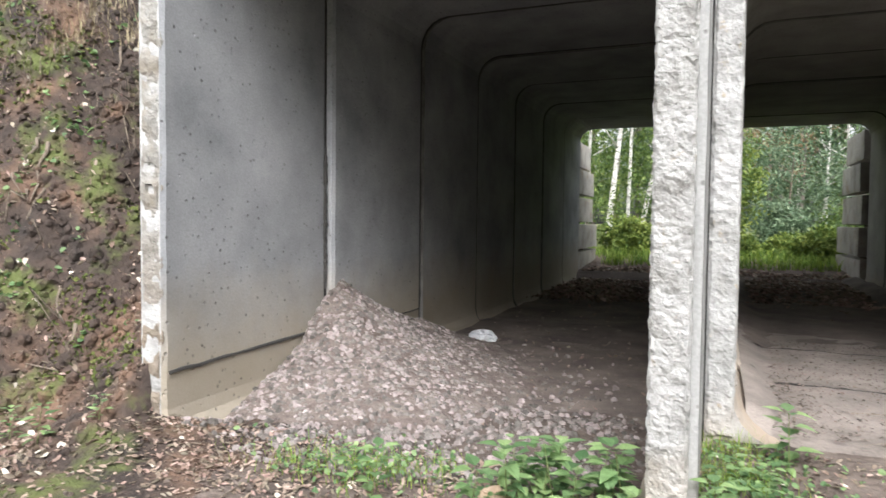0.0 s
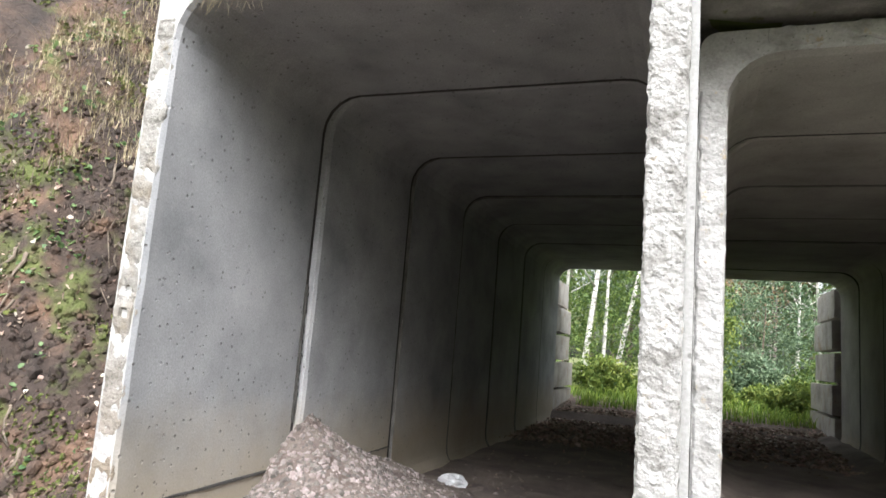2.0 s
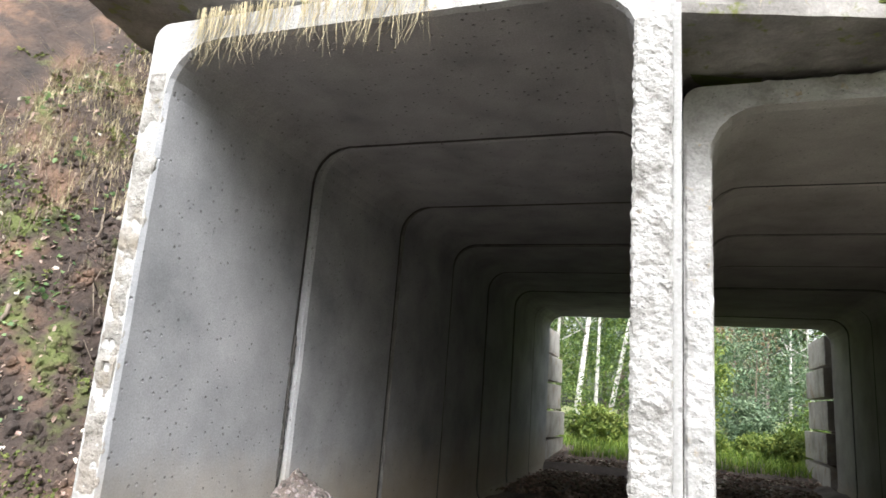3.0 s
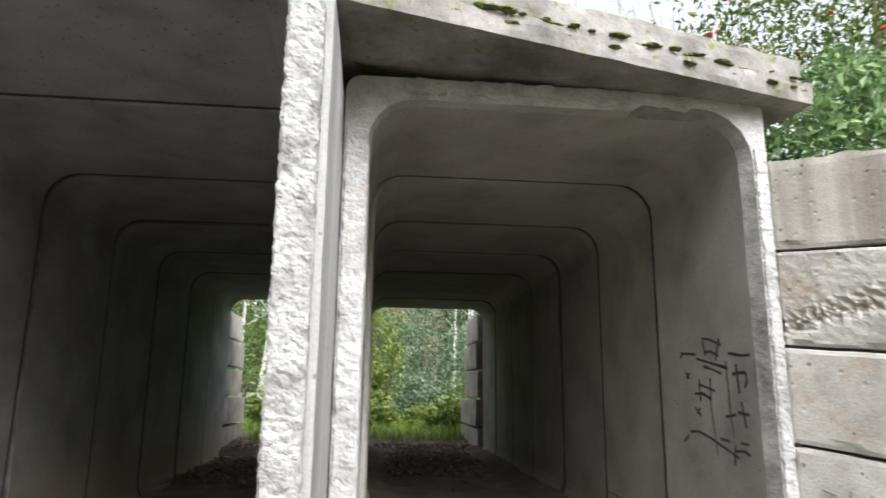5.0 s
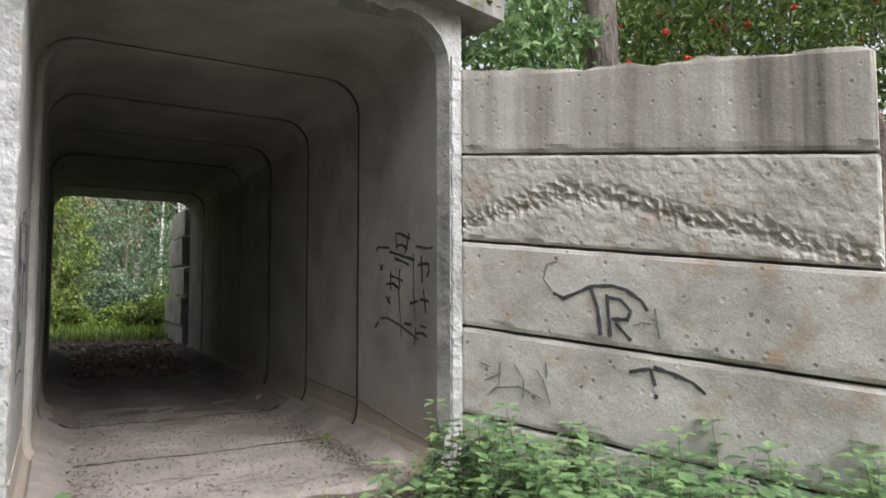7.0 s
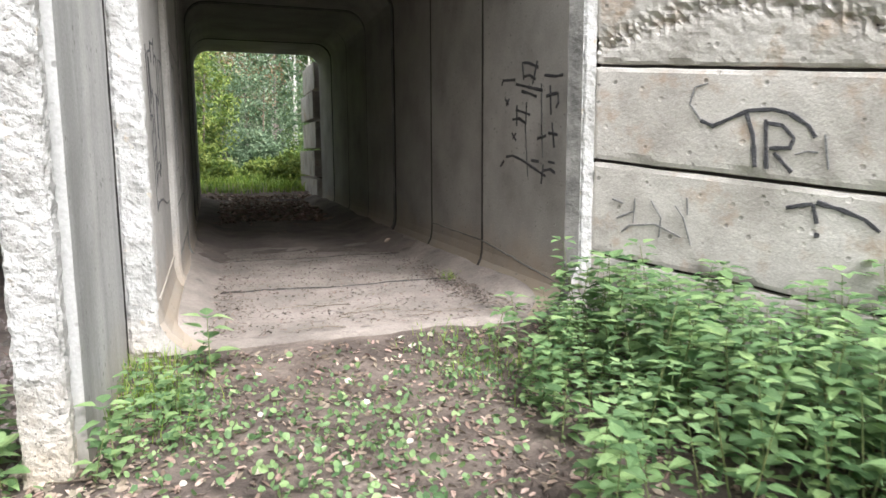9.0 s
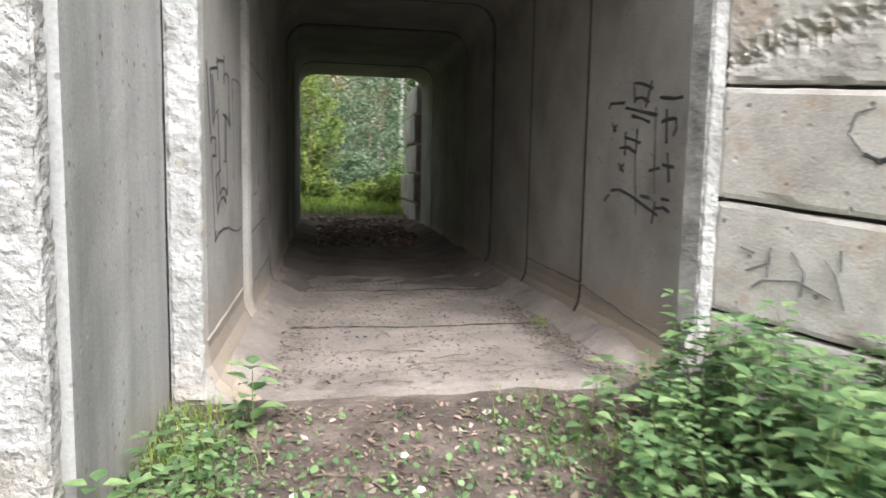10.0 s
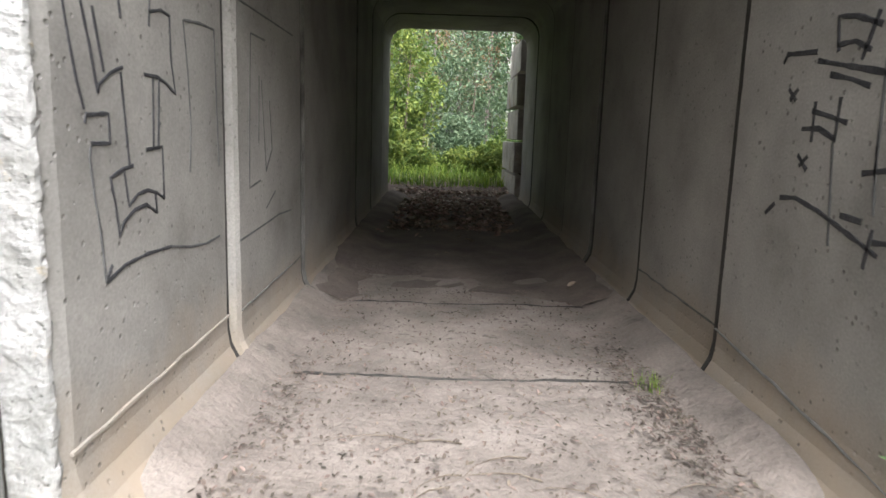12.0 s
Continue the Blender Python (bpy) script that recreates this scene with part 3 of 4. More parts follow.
tagged(new("floor_dust", mesh_of("floor_dust", dv, df, DIRT, True)), "pale dusty dirt on the culvert floor", "floor", kind="structure")

# ---------------------------------------------------------------- gravel heap against the left wall
HEAP = Vector((LX0 + 0.02, 5.55, 0))


def heap_z(x, y):
    dx_, dy_ = (x - HEAP.x), (y - HEAP.y)
    d = math.hypot(dx_ / 2.05, dy_ / (1.72 if dy_ < 0 else 2.6))
    lump = 0.13 * math.exp(-((x + 3.15) / 0.5) ** 2 - ((y - 6.85) / 0.6) ** 2)
    return 0.66 * max(0.0, 1 - d) ** 1.2 + 0.32 * max(0.0, 1 - 2.4 * d) ** 1.3 + lump + 0.035 * fbm((x, y, 0), 3) - 0.03


hx = [HEAP.x + 2.3 * i / 60 for i in range(61)]
hy = [3.45 + 4.9 * i / 110 for i in range(111)]
hv = [(x, y, max(-0.02, heap_z(x, y)) + (0.02 if heap_z(x, y) > 0 else 0)) for y in hy for x in hx]
hf = [(j * 61 + i, j * 61 + i + 1, (j + 1) * 61 + i + 1, (j + 1) * 61 + i) for j in range(110) for i in range(60)]
heap = tagged(new("gravel_heap", mesh_of("gravel_heap", hv, hf, HEAPDIRT, True)), "heap of grey-brown gravel spilled against the wall", "gravel heap")


def stone_field(name, places, mat, lo, hi, seed, label, flat=0.6):
    r = random.Random(seed)
    base = bmesh.new()
    bmesh.ops.create_icosphere(base, subdivisions=1, radius=1)
    bv = [v.co.copy() for v in base.verts]
    bf = [[v.index for v in f.verts] for f in base.faces]
    base.free()
    verts, faces = [], []
    for x, y, z in places:
        s = lo + (hi - lo) * r.random() ** 2.5
        m = Euler((r.uniform(0, 6), r.uniform(0, 6), r.uniform(0, 6))).to_matrix()
        k0 = len(verts)
        for v in bv:
            q = Vector((v.x * r.uniform(0.7, 1.2), v.y * r.uniform(0.7, 1.2), v.z * flat))
            q = m @ q * s
            verts.append((x + q.x, y + q.y, z + q.z))
        faces += [[k0 + i for i in f] for f in bf]
    return tagged(new(name, mesh_of(name, verts, faces, mat)), label, "stones", kind="stuff")


spots = []
while len(spots) < 10500:
    x, y = HEAP.x + abs(rnd.gauss(0, 1.1)), rnd.gauss(5.0, 1.0)
    if 3.4 < y < 8 and x < -0.6:
        z = max(heap_z(x, y), ground_z(max(x, -3.4), y))
        if (heap_z(x, y) > 0.02 and rnd.random() > 0.8 * smooth01((heap_z(x, y) - 0.45) / 0.35)) or rnd.random() < 0.25:
            spots.append((x, y, z + 0.004))
while len(spots) < 12800:
    x, y = rnd.uniform(-2.8, -0.35), rnd.uniform(3.35, 5.2)
    spots.append((x, y, max(heap_z(x, y), ground_z(x, y)) + 0.002))
stone_field("gravel", spots, GRAVEL, 0.007, 0.042, 3, "loose crushed stone on and round the heap")

# ---------------------------------------------------------------- leaf litter, ground greens, twigs
def leaf_field(name, places, mat, lo, hi, seed, label, tilt=0.5, rounder=False, category="leaves", lift=0.008):
    r = random.Random(seed)
    verts, faces = [], []
    for x, y, z in places:
        s = r.uniform(lo, hi)
        m = Matrix.Translation((x, y, z + lift)) @ Euler((r.gauss(0, tilt), r.gauss(0, tilt), r.uniform(0, 6.3))).to_matrix().to_4x4()
        w = s * (0.75 if rounder else 0.45)
        cu = r.uniform(0.0, 0.25) * s
        k0 = len(verts)
        for p in ((-s, 0, 0), (-0.4 * s, w, cu), (0.5 * s, 0.8 * w, cu), (s, 0, 0), (0.5 * s, -0.8 * w, cu), (-0.4 * s, -w, cu)):
            verts.append(tuple(m @ Vector(p)))
        faces += [(k0, k0 + 1, k0 + 2, k0 + 3), (k0, k0 + 3, k0 + 4, k0 + 5)]
    return tagged(new(name, mesh_of(name, verts, faces, mat)), label, category, kind="stuff")


def scatter(n, box, seed, ok=lambda x, y: True):
    r, out = random.Random(seed), []
    while len(out) < n:
        x, y = r.uniform(box[0], box[1]), r.uniform(box[2], box[3])
        if ok(x, y):
            out.append((x, y, ground_z(x, y)))
    return out


out_front = lambda x, y: y < (3.6 if x < -0.3 else 4.66) and (Vector((x, y, 0)) - WING_A).dot(wing_out) < 0
leaf_field("fallen_leaves", scatter(12000, (-6, 4, 1.0, 4.7), 1, out_front) + scatter(3500, (-4.2, 0.2, 2.9, 3.9), 19) + scatter(2500, (-6, 4, -3, 1.0), 2, out_front), LITTER, 0.009, 0.03, 2, "brown and tan fallen leaves on the soil", 0.35)
PALELEAF = material("pale_fallen_leaf", [(0.35, 0.28, 0.18), (0.55, 0.50, 0.42), (0.62, 0.58, 0.50)], 5, 60, 0.8, 0.1, 0.1, per_island=0.3)
leaf_field("pale_leaves", scatter(330, (-6, 3, -1.5, 4.7), 3, out_front), PALELEAF, 0.016, 0.034, 4, "pale dry fallen leaves on the soil", 0.4, True)
leaf_field("bank_leaves", scatter(9500, (-7, -3.55, 2.4, 9.0), 5), LITTER, 0.014, 0.04, 6, "brown fallen leaves lying on the bank", 0.8)
leaf_field("pale_bank_leaves", scatter(330, (-7, -3.6, 2.4, 5.6), 7), PALELEAF, 0.022, 0.045, 8, "pale fallen leaves lying on the bank", 0.8, True)
far_spots = [(rnd.uniform(-3.3, 3.0), rnd.gauss(17, 2.2), 0) for _ in range(2600)]
far_spots = [(x, y, (0.19 if x > 0.2 else 0.08) if y < 17.5 else ground_z(x, y)) for x, y, z in far_spots if not -0.3 < x < 0.3]
litter_far = [(rnd.uniform(-3.2, 3.0), rnd.uniform(12.5, 18.6), 0) for _ in range(5200)]
litter_far = [(x, y, (0.115 + 0.075 * smooth01((y - 9.5) / 7) if x > 0.2 else 0.06) if y < 17.5 else ground_z(x, y)) for x, y, z in litter_far if not -0.3 < x < 0.35]
leaf_field("drifted_leaves", litter_far, LITTER, 0.03, 0.075, 29, "dark and tan leaf litter drifted on the floor", 0.55, True)
stone_field("floor_clods", [(x, y, z - 0.015) for x, y, z in litter_far[::6]], DARKDIRT, 0.015, 0.05, 30, "dark clods of dirt among the litter", 0.5)
# pale leaves near the exit put its skylight into the litter's colour
leaf_field("far_pale_leaves", [(x, y, z + 0.02) for x, y, z in litter_far[::5] if y > 15], PALELEAF, 0.025, 0.055, 35, "dry leaves at the far opening, coloured pale as if sky-lit", 0.4, True)
leaf_field("far_leaves", far_spots, LITTER, 0.025, 0.06, 9, "brown leaves drifted at the far opening", 0.4)
floor_spots = [(rnd.uniform(0.5, 2.9), rnd.uniform(4.9, 9), R_FLOOR + 0.012) for _ in range(3400)] + [(rnd.gauss(2.72, 0.15), rnd.gauss(6.0, 0.7), R_FLOOR + 0.03) for _ in range(1700)] + [(rnd.gauss(0.55, 0.12), rnd.gauss(5.8, 0.7), R_FLOOR + 0.02) for _ in range(500)]
floor_spots = [q for q in floor_spots if q[1] > 4.82 and 0.42 < q[0] < 2.98]
leaf_field("floor_leaves", floor_spots, DARKLITTER, 0.005, 0.02, 10, "crushed leaf bits on the dusty floor", 0.3)
tun_spots = [(rnd.uniform(-3.2, -0.4), rnd.uniform(4.5, 16), 0.03) for _ in range(500)]
leaf_field("left_floor_leaves", tun_spots, LITTER, 0.012, 0.035, 11, "brown leaves on the dark dirt floor", 0.3)
greens = [(rnd.gauss(1.05, 0.35), rnd.gauss(3.1, 0.55), 0) for _ in range(900)] + [(rnd.gauss(0.25, 0.2), rnd.gauss(3.9, 0.4), 0) for _ in range(700)] \
    + [(rnd.gauss(2.1, 0.25), rnd.gauss(3.9, 0.5), 0) for _ in range(600)] + [(rnd.gauss(-1.9, 0.35), rnd.gauss(3.5, 0.18), 0) for _ in range(330)] + [(rnd.gauss(-0.8, 0.4), rnd.gauss(3.3, 0.2), 0) for _ in range(300)]
greens = [(x, y, ground_z(x, y) + rnd.uniform(0.005, 0.06)) for x, y, z in greens if y < 4.6]
leaf_field("ground_greens", greens, NETTLE, 0.009, 0.024, 12, "small green weed leaves on the path", 0.7, True, "weeds")

moss_spots = [p for p in scatter(26000, (-7.5, -3.6, 2.7, 7.5), 13) if p[2] > 0.3 and fbm((p[0], p[1], p[2]), 1.1) > 0.12]
leaf_field("bank_moss", moss_spots, MOSS, 0.012, 0.03, 14, "patches of green moss growing on the bank", 0.9, True, "moss", 0.01)
clods = [p for p in scatter(2600, (-6.5, -3.5, 2.7, 6.0), 15) if p[2] > 0.05]
stone_field("bank_clods", clods, BANK, 0.008, 0.045, 16, "clods of dark earth on the bank", 0.8)
lumps = [p for p in scatter(2200, (-5.2, -3.55, 2.9, 6.6), 27) if p[2] > 0.03]
stone_field("bank_lumps", lumps, BANK, 0.012, 0.07, 28, "larger clods of dark wet earth beside the wall", 0.75)
crumbs = scatter(1800, (-3.4, 3.6, 1.0, 4.6), 17, out_front)
stone_field("soil_crumbs", crumbs, SOIL, 0.006, 0.024, 18, "crumbs of dark soil on the path", 0.7)


def blades(name, roots, mat, lo, hi, width, seed, label, droop=0.5, down=False, category="grass"):
    r = random.Random(seed)
    verts, faces = [], []
    for x, y, z in roots:
        h = r.uniform(lo, hi)
        a = r.uniform(0, 6.28)
        dx_, dy_ = math.cos(a), math.sin(a)
        b_ = r.uniform(0.1, droop) * h
        k0 = len(verts)
        for i in range(4):
            t = i / 3
            w = width * (1 - t * 0.9) * 0.5
            px, py = x + dx_ * b_ * t * t, y + dy_ * b_ * t * t * (-0.5 if down and dy_ > 0 else 1)
            pz = z + (-1 if down else 1) * h * (t - (0.25 if not down else 0) * t * t)
            verts += [(px - dy_ * w, py + dx_ * w, pz), (px + dy_ * w, py - dx_ * w, pz)]
        faces += [(k0 + 2 * i, k0 + 2 * i + 1, k0 + 2 * i + 3, k0 + 2 * i + 2) for i in range(3)]
    return tagged(new(name, mesh_of(name, verts, faces, mat)), label, category, kind="stuff")


hang = []
for _ in range(420):
    x = -3.15 + 1.7 * rnd.random() ** 1.3
    hang.append((x, 3.36 + rnd.uniform(-0.04, 0.05), L_TOP + 0.22))
blades("hanging_grass", hang, DRYGRASS, 0.15, 0.5, 0.006, 20, "dry grass hanging over the culvert's front edge", 0.6, True)
more = [tuple(slab_frame @ Vector((slab_len * rnd.uniform(0.5, 0.98), -0.005, 0.19))) for _ in range(26)]
blades("slab_grass", more, DRYGRASS, 0.05, 0.25, 0.006, 21, "tufts of dry grass on the slab edge", 0.4, True)
tops = [tuple(slab_frame @ Vector((slab_len * rnd.uniform(0.0, 0.98), rnd.uniform(0.05, 0.9), 0.42))) for _ in range(900)]
blades("kerb_grass", tops, DRYGRASS, 0.08, 0.3, 0.008, 22, "dry grass behind the slab kerb", 0.6)
tufts = [(rnd.gauss(-1.9, 0.35), rnd.gauss(3.45, 0.15), 0) for _ in range(500)] + [(rnd.gauss(0.15, 0.14), rnd.gauss(4.3, 0.3), 0) for _ in range(600)] + [(rnd.gauss(2.1, 0.2), rnd.gauss(4.2, 0.3), 0) for _ in range(200)]
floor_tuft = [(rnd.gauss(2.72, 0.05), rnd.gauss(6.5, 0.05), R_FLOOR) for _ in range(50)]
tufts = [(x, y, ground_z(x, y)) for x, y, z in tufts] + floor_tuft
blades("grass_tufts", tufts, GRASS, 0.05, 0.16, 0.006, 23, "short green grass tufts beside the concrete", 0.7)
bankgrass = [p for p in scatter(13000, (-7, -3.6, 4.2, 9.5), 24) if p[2] > 3.0 and fbm(p, 0.9) > -0.15]
blades("bank_grass", bankgrass, DRYGRASS, 0.1, 0.45, 0.007, 25, "dry straw grass on the upper bank", 1.6)
rootlets = [p for p in scatter(5200, (-6.5, -3.6, 3.9, 8.5), 31) if p[2] > 2.0 and fbm(p, 1.2) > 0.1]
blades("rootlets", [(x, y - 0.03, z + 0.05) for x, y, z in rootlets], TWIG, 0.1, 0.4, 0.008, 32, "thin dark roots sticking out of the bank", 1.8, False, "roots")
seedlings = [p for p in scatter(6500, (-7, -3.6, 3.4, 9.0), 33) if p[2] > 0.5 and fbm(p, 1.6) > 0.15]
leaf_field("bank_seedlings", seedlings, NETTLE, 0.015, 0.04, 34, "small green leaves sprouting on the bank", 0.6, True, "weeds", 0.03)
meadow = [(rnd.uniform(-9, 9), 19.2 + 9 * rnd.random() ** 1.2, 0) for _ in range(16000)]
meadow = [(x, y, ground_z(x, y) - 0.02) for x, y, z in meadow if not (abs(x) > 3 and y < 20.6)]
blades("meadow_grass", meadow, GRASS, 0.2, 0.55, 0.03, 26, "bright green grass beyond the culvert", 0.8)


def twig(name, pts, r0, label, parent=None):
    n_ = len(pts)
    ob = part(name, tube(pts, [r0 * (1 - 0.75 * i / (n_ - 1)) for i in range(n_)], 5), TWIG, None, smooth=True)
    return tagged(ob, label, "twig", group="twigs")


def twig_on(x, y, a, length, r0, label, over=0.015, bend=0.3, seed=0):
    r = random.Random(seed)
    pts = []
    for i in range(7):
        t = i / 6
        px, py = x + math.cos(a + bend * t) * length * t, y + math.sin(a + bend * t) * length * t
        pts.append((px, py, ground_z(px, py) + over + 0.01 * r.random()))
    return twig("twig", pts, r0, label)


for k in range(34):
    r = random.Random(100 + k)
    twig_on(r.uniform(-3.2, 2.4), r.uniform(2.0, 4.1), r.uniform(0, 6.3), r.uniform(0.12, 0.45), r.uniform(0.003, 0.007), "thin dry twig lying on the soil", 0.01, r.uniform(-0.6, 0.6), k)
for k in range(12):
    r = random.Random(300 + k)
    x, y, a, ln = r.uniform(1.3, 2.7), r.uniform(4.95, 5.7), r.uniform(2.2, 3.6), r.uniform(0.2, 0.5)
    twig("twig", [(x + math.cos(a + 0.2 * i) * ln * i / 4, y + math.sin(a + 0.2 * i) * ln * i / 4, R_FLOOR + 0.018 + 0.004 * (i % 2)) for i in range(5)], 0.004, "thin dry twig lying on the dusty floor")
for k in range(14):
    r = random.Random(200 + k)
    x, y = r.uniform(-5.4, -3.7), r.uniform(3.6, 5.0)
    z = ground_z(x, y)
    pts = [(x + 0.05 * i * r.uniform(-1, 1.2), y - 0.035 * i, z + 0.02 - 0.085 * i + 0.02 * r.random()) for i in range(7)]
    pts = [(px, py, max(pz, ground_z(px, py) + 0.01)) for px, py, pz in pts]
    ob = twig("root", pts, r.uniform(0.008, 0.026), "bare root hanging out of the cut bank")

# ---------------------------------------------------------------- crumpled litter
def crumple(name, size, seed, mat, label, at):
    bm = bmesh.new()
    bmesh.ops.create_icosphere(bm, subdivisions=3, radius=1)
    for v in bm.verts:
        q = v.co * (1 + 0.35 * noise.noise(v.co * 1.9 + Vector((seed, 0, 0))) + 0.22 * noise.noise(v.co * 5 + Vector((0, seed, 0))))
        v.co = Vector((q.x * size[0], q.y * size[1], max(-0.25, q.z) * size[2]))
    ob = part(name, bm, mat, None)
    ob.location = at
    return tagged(ob, label, "litter")


crumple("plastic_bag", (0.19, 0.13, 0.10), 3, BAG, "crumpled white plastic bag on the dirt floor", (-2.62, 7.75, 0.06))
crumple("plastic_scrap", (0.12, 0.07, 0.03), 9, BAG, "torn white plastic scrap lying among weeds", (-0.92, 2.88, 0.03))
crumple("plastic_scrap", (0.05, 0.04, 0.025), 12, BAG, "small white plastic scrap among nettles", (-0.15, 2.95, 0.05))
PAPER = material("tan_paper", [(0.36, 0.24, 0.15), (0.55, 0.42, 0.31)], 9, 50, 0.8)
crumple("paper_scrap", (0.09, 0.06, 0.05), 15, PAPER, "crumpled tan paper scrap on the soil", (-1.02, 3.35, 0.03))

# ---------------------------------------------------------------- nettles
def leaf_blade(verts, faces, base, direction, length, width, droop):
    d = direction.normalized()
    side = d.cross(Vector((0, 0, 1)))
    side = side.normalized() if side.length > 0.01 else Vector((1, 0, 0))
    k0 = len(verts)
    for t, w, lift in ((0.0, 0.05, 0), (0.22, 0.9, 0.10), (0.5, 0.8, 0.08), (0.78, 0.42, 0.04), (1.0, 0.02, 0)):
        mid = base + d * (length * t) - Vector((0, 0, droop * length * t * t))
        verts += [tuple(mid + side * (width * w * 0.5) + Vector((0, 0, lift * width))), tuple(mid), tuple(mid - side * (width * w * 0.5) + Vector((0, 0, lift * width)))]
    for i in range(4):
        a = k0 + 3 * i
        faces += [(a, a + 1, a + 4, a + 3), (a + 1, a + 2, a + 5, a + 4)]


def nettle(seed, height, leaf, label):
    r = random.Random(seed)
    top = tagged(new("nettle"), label, "plant", group="nettles")
    lean = Vector((r.uniform(-0.2, 0.2), r.uniform(-0.2, 0.2), 1))
    pts = [lean * (height * i / 6) for i in range(7)]
    part("stem", tube(pts, [0.005 * (1 - 0.1 * i) for i in range(7)], 5), STEM, top)
    verts, faces = [], []
    levels = max(4, int(height / 0.07))
    for k in range(1, levels + 1):
        t = k / levels
        c = lean * (height * t)
        a0 = (k % 2) * 1.57 + r.uniform(-0.3, 0.3)
        size = leaf * (1.0 if t < 0.75 else 1.35 - 0.75 * (t - 0.25)) * r.uniform(0.8, 1.15)
        for side in range(2 if t < 0.95 else 4):
            a = a0 + math.pi * side * (1 if t < 0.95 else 0.5)
            d = Vector((math.cos(a), math.sin(a), r.uniform(0.0, 0.4)))
            leaf_blade(verts, faces, c + d * 0.03, d, size, size * 0.72, r.uniform(0.05, 0.32))
            if t < 0.85 and r.random() < 0.9:
                a2 = a + r.uniform(-0.8, 0.8)
                d2 = Vector((math.cos(a2), math.sin(a2), 0.1))
                leaf_blade(verts, faces, c + d * 0.03 - Vector((0, 0, 0.03)), d2, size * 0.7, size * 0.42, 0.4)
    part("foliage", mesh_of("foliage", verts, faces, NETTLE), NETTLE, top)
    return top


BIG = "lush green nettle growing beside the block wall"
kinds = [nettle(k, h, lf, BIG) for k, (h, lf) in enumerate(((0.55, 0.12), (0.65, 0.13), (0.48, 0.115), (0.6, 0.135), (0.4, 0.10)))]
r = random.Random(77)
spots_n = []
tries = 0
while len(spots_n) < 330 and tries < 20000:
    tries += 1
    x, y = r.uniform(1.7, 4.6), r.uniform(0.6, 4.7)
    p = Vector((x, y, 0)) - WING_A
    if p.dot(wing_out) > -0.13:
        continue
    left = 2.5 - 0.32 * max(0, 4.4 - y) + 0.12 * math.sin(5 * y)
    if x < left or (y > 4.45 and x < 2.8) or (y < 2.0 and x < 2.4):
        continue
    if all((x - a) ** 2 + (y - b_) ** 2 > 0.0085 for a, b_ in spots_n):
        spots_n.append((x, y))
for k, (x, y) in enumerate(spots_n):
    s = r.uniform(0.8, 1.15) * (0.65 if x < 2.85 - 0.30 * max(0, 4.4 - y) else 1.0) * (1.05 if y > 3.6 else 0.95)
    m = pose(x, y, ground_z(x, y) - 0.01, 0, 0, r.uniform(0, 360)) @ Matrix.Scale(s, 4)
    if k < 5:
        kinds[k].matrix_basis = m
    else:
        c = copy_thing(kinds[k % 5], pose(0, 0, 0))
        c.matrix_basis = m
low = [nettle(20 + k, h, lf, "small green weed at the foot of the pillar") for k, (h, lf) in enumerate(((0.32, 0.12), (0.38, 0.13), (0.24, 0.10)))]
low_spots = [(-0.85, 3.42), (-0.68, 3.5), (-0.55, 3.36), (-0.4, 3.45), (-0.33, 3.3), (-0.75, 3.28), (-0.98, 3.5), (-0.6, 3.22), (0.02, 3.2), (-0.46, 3.2), (-0.9, 3.2), (-0.32, 3.12), (-0.7, 3.38), (-0.5, 3.52), (-0.82, 3.62), (-0.38, 3.6),
             (0.1, 3.5), (0.22, 3.65), (0.12, 3.85), (0.3, 3.8), (0.35, 3.5), (0.2, 4.1), (0.1, 3.3), (0.42, 3.65), (-0.9, 3.35), (-1.0, 2.85), (0.32, 4.15),
             (-3.9, 2.9), (-4.3, 3.0), (-3.6, 3.1), (-1.8, 3.2), (-1.6, 3.05), (-2.1, 3.3), (2.2, 4.15), (2.35, 3.6), (2.1, 3.3), (2.0, 2.9), (2.45, 4.3)]
for k, (x, y) in enumerate(low_spots):
    s = r.uniform(0.75, 1.15) * (0.7 if x < -1.1 or 0.05 < x < 0.5 else 1.0)
    m = pose(x, y, ground_z(x, y) - 0.005, 0, 0, r.uniform(0, 360)) @ Matrix.Scale(s, 4)
    if k < 3:
        low[k].matrix_basis = m
    else:
        copy_thing(low[k % 3], pose(0, 0, 0)).matrix_basis = m
lone = nettle(40, 0.36, 0.155, "single young nettle before the culvert floor")
lone.location = (0.47, 4.42, 0.0)
bush_leaf = nettle(41, 0.45, 0.13, "leafy seedling growing on the cut bank")
bush_leaf.location = (-4.05, 4.95, ground_z(-4.05, 4.95) - 0.02)


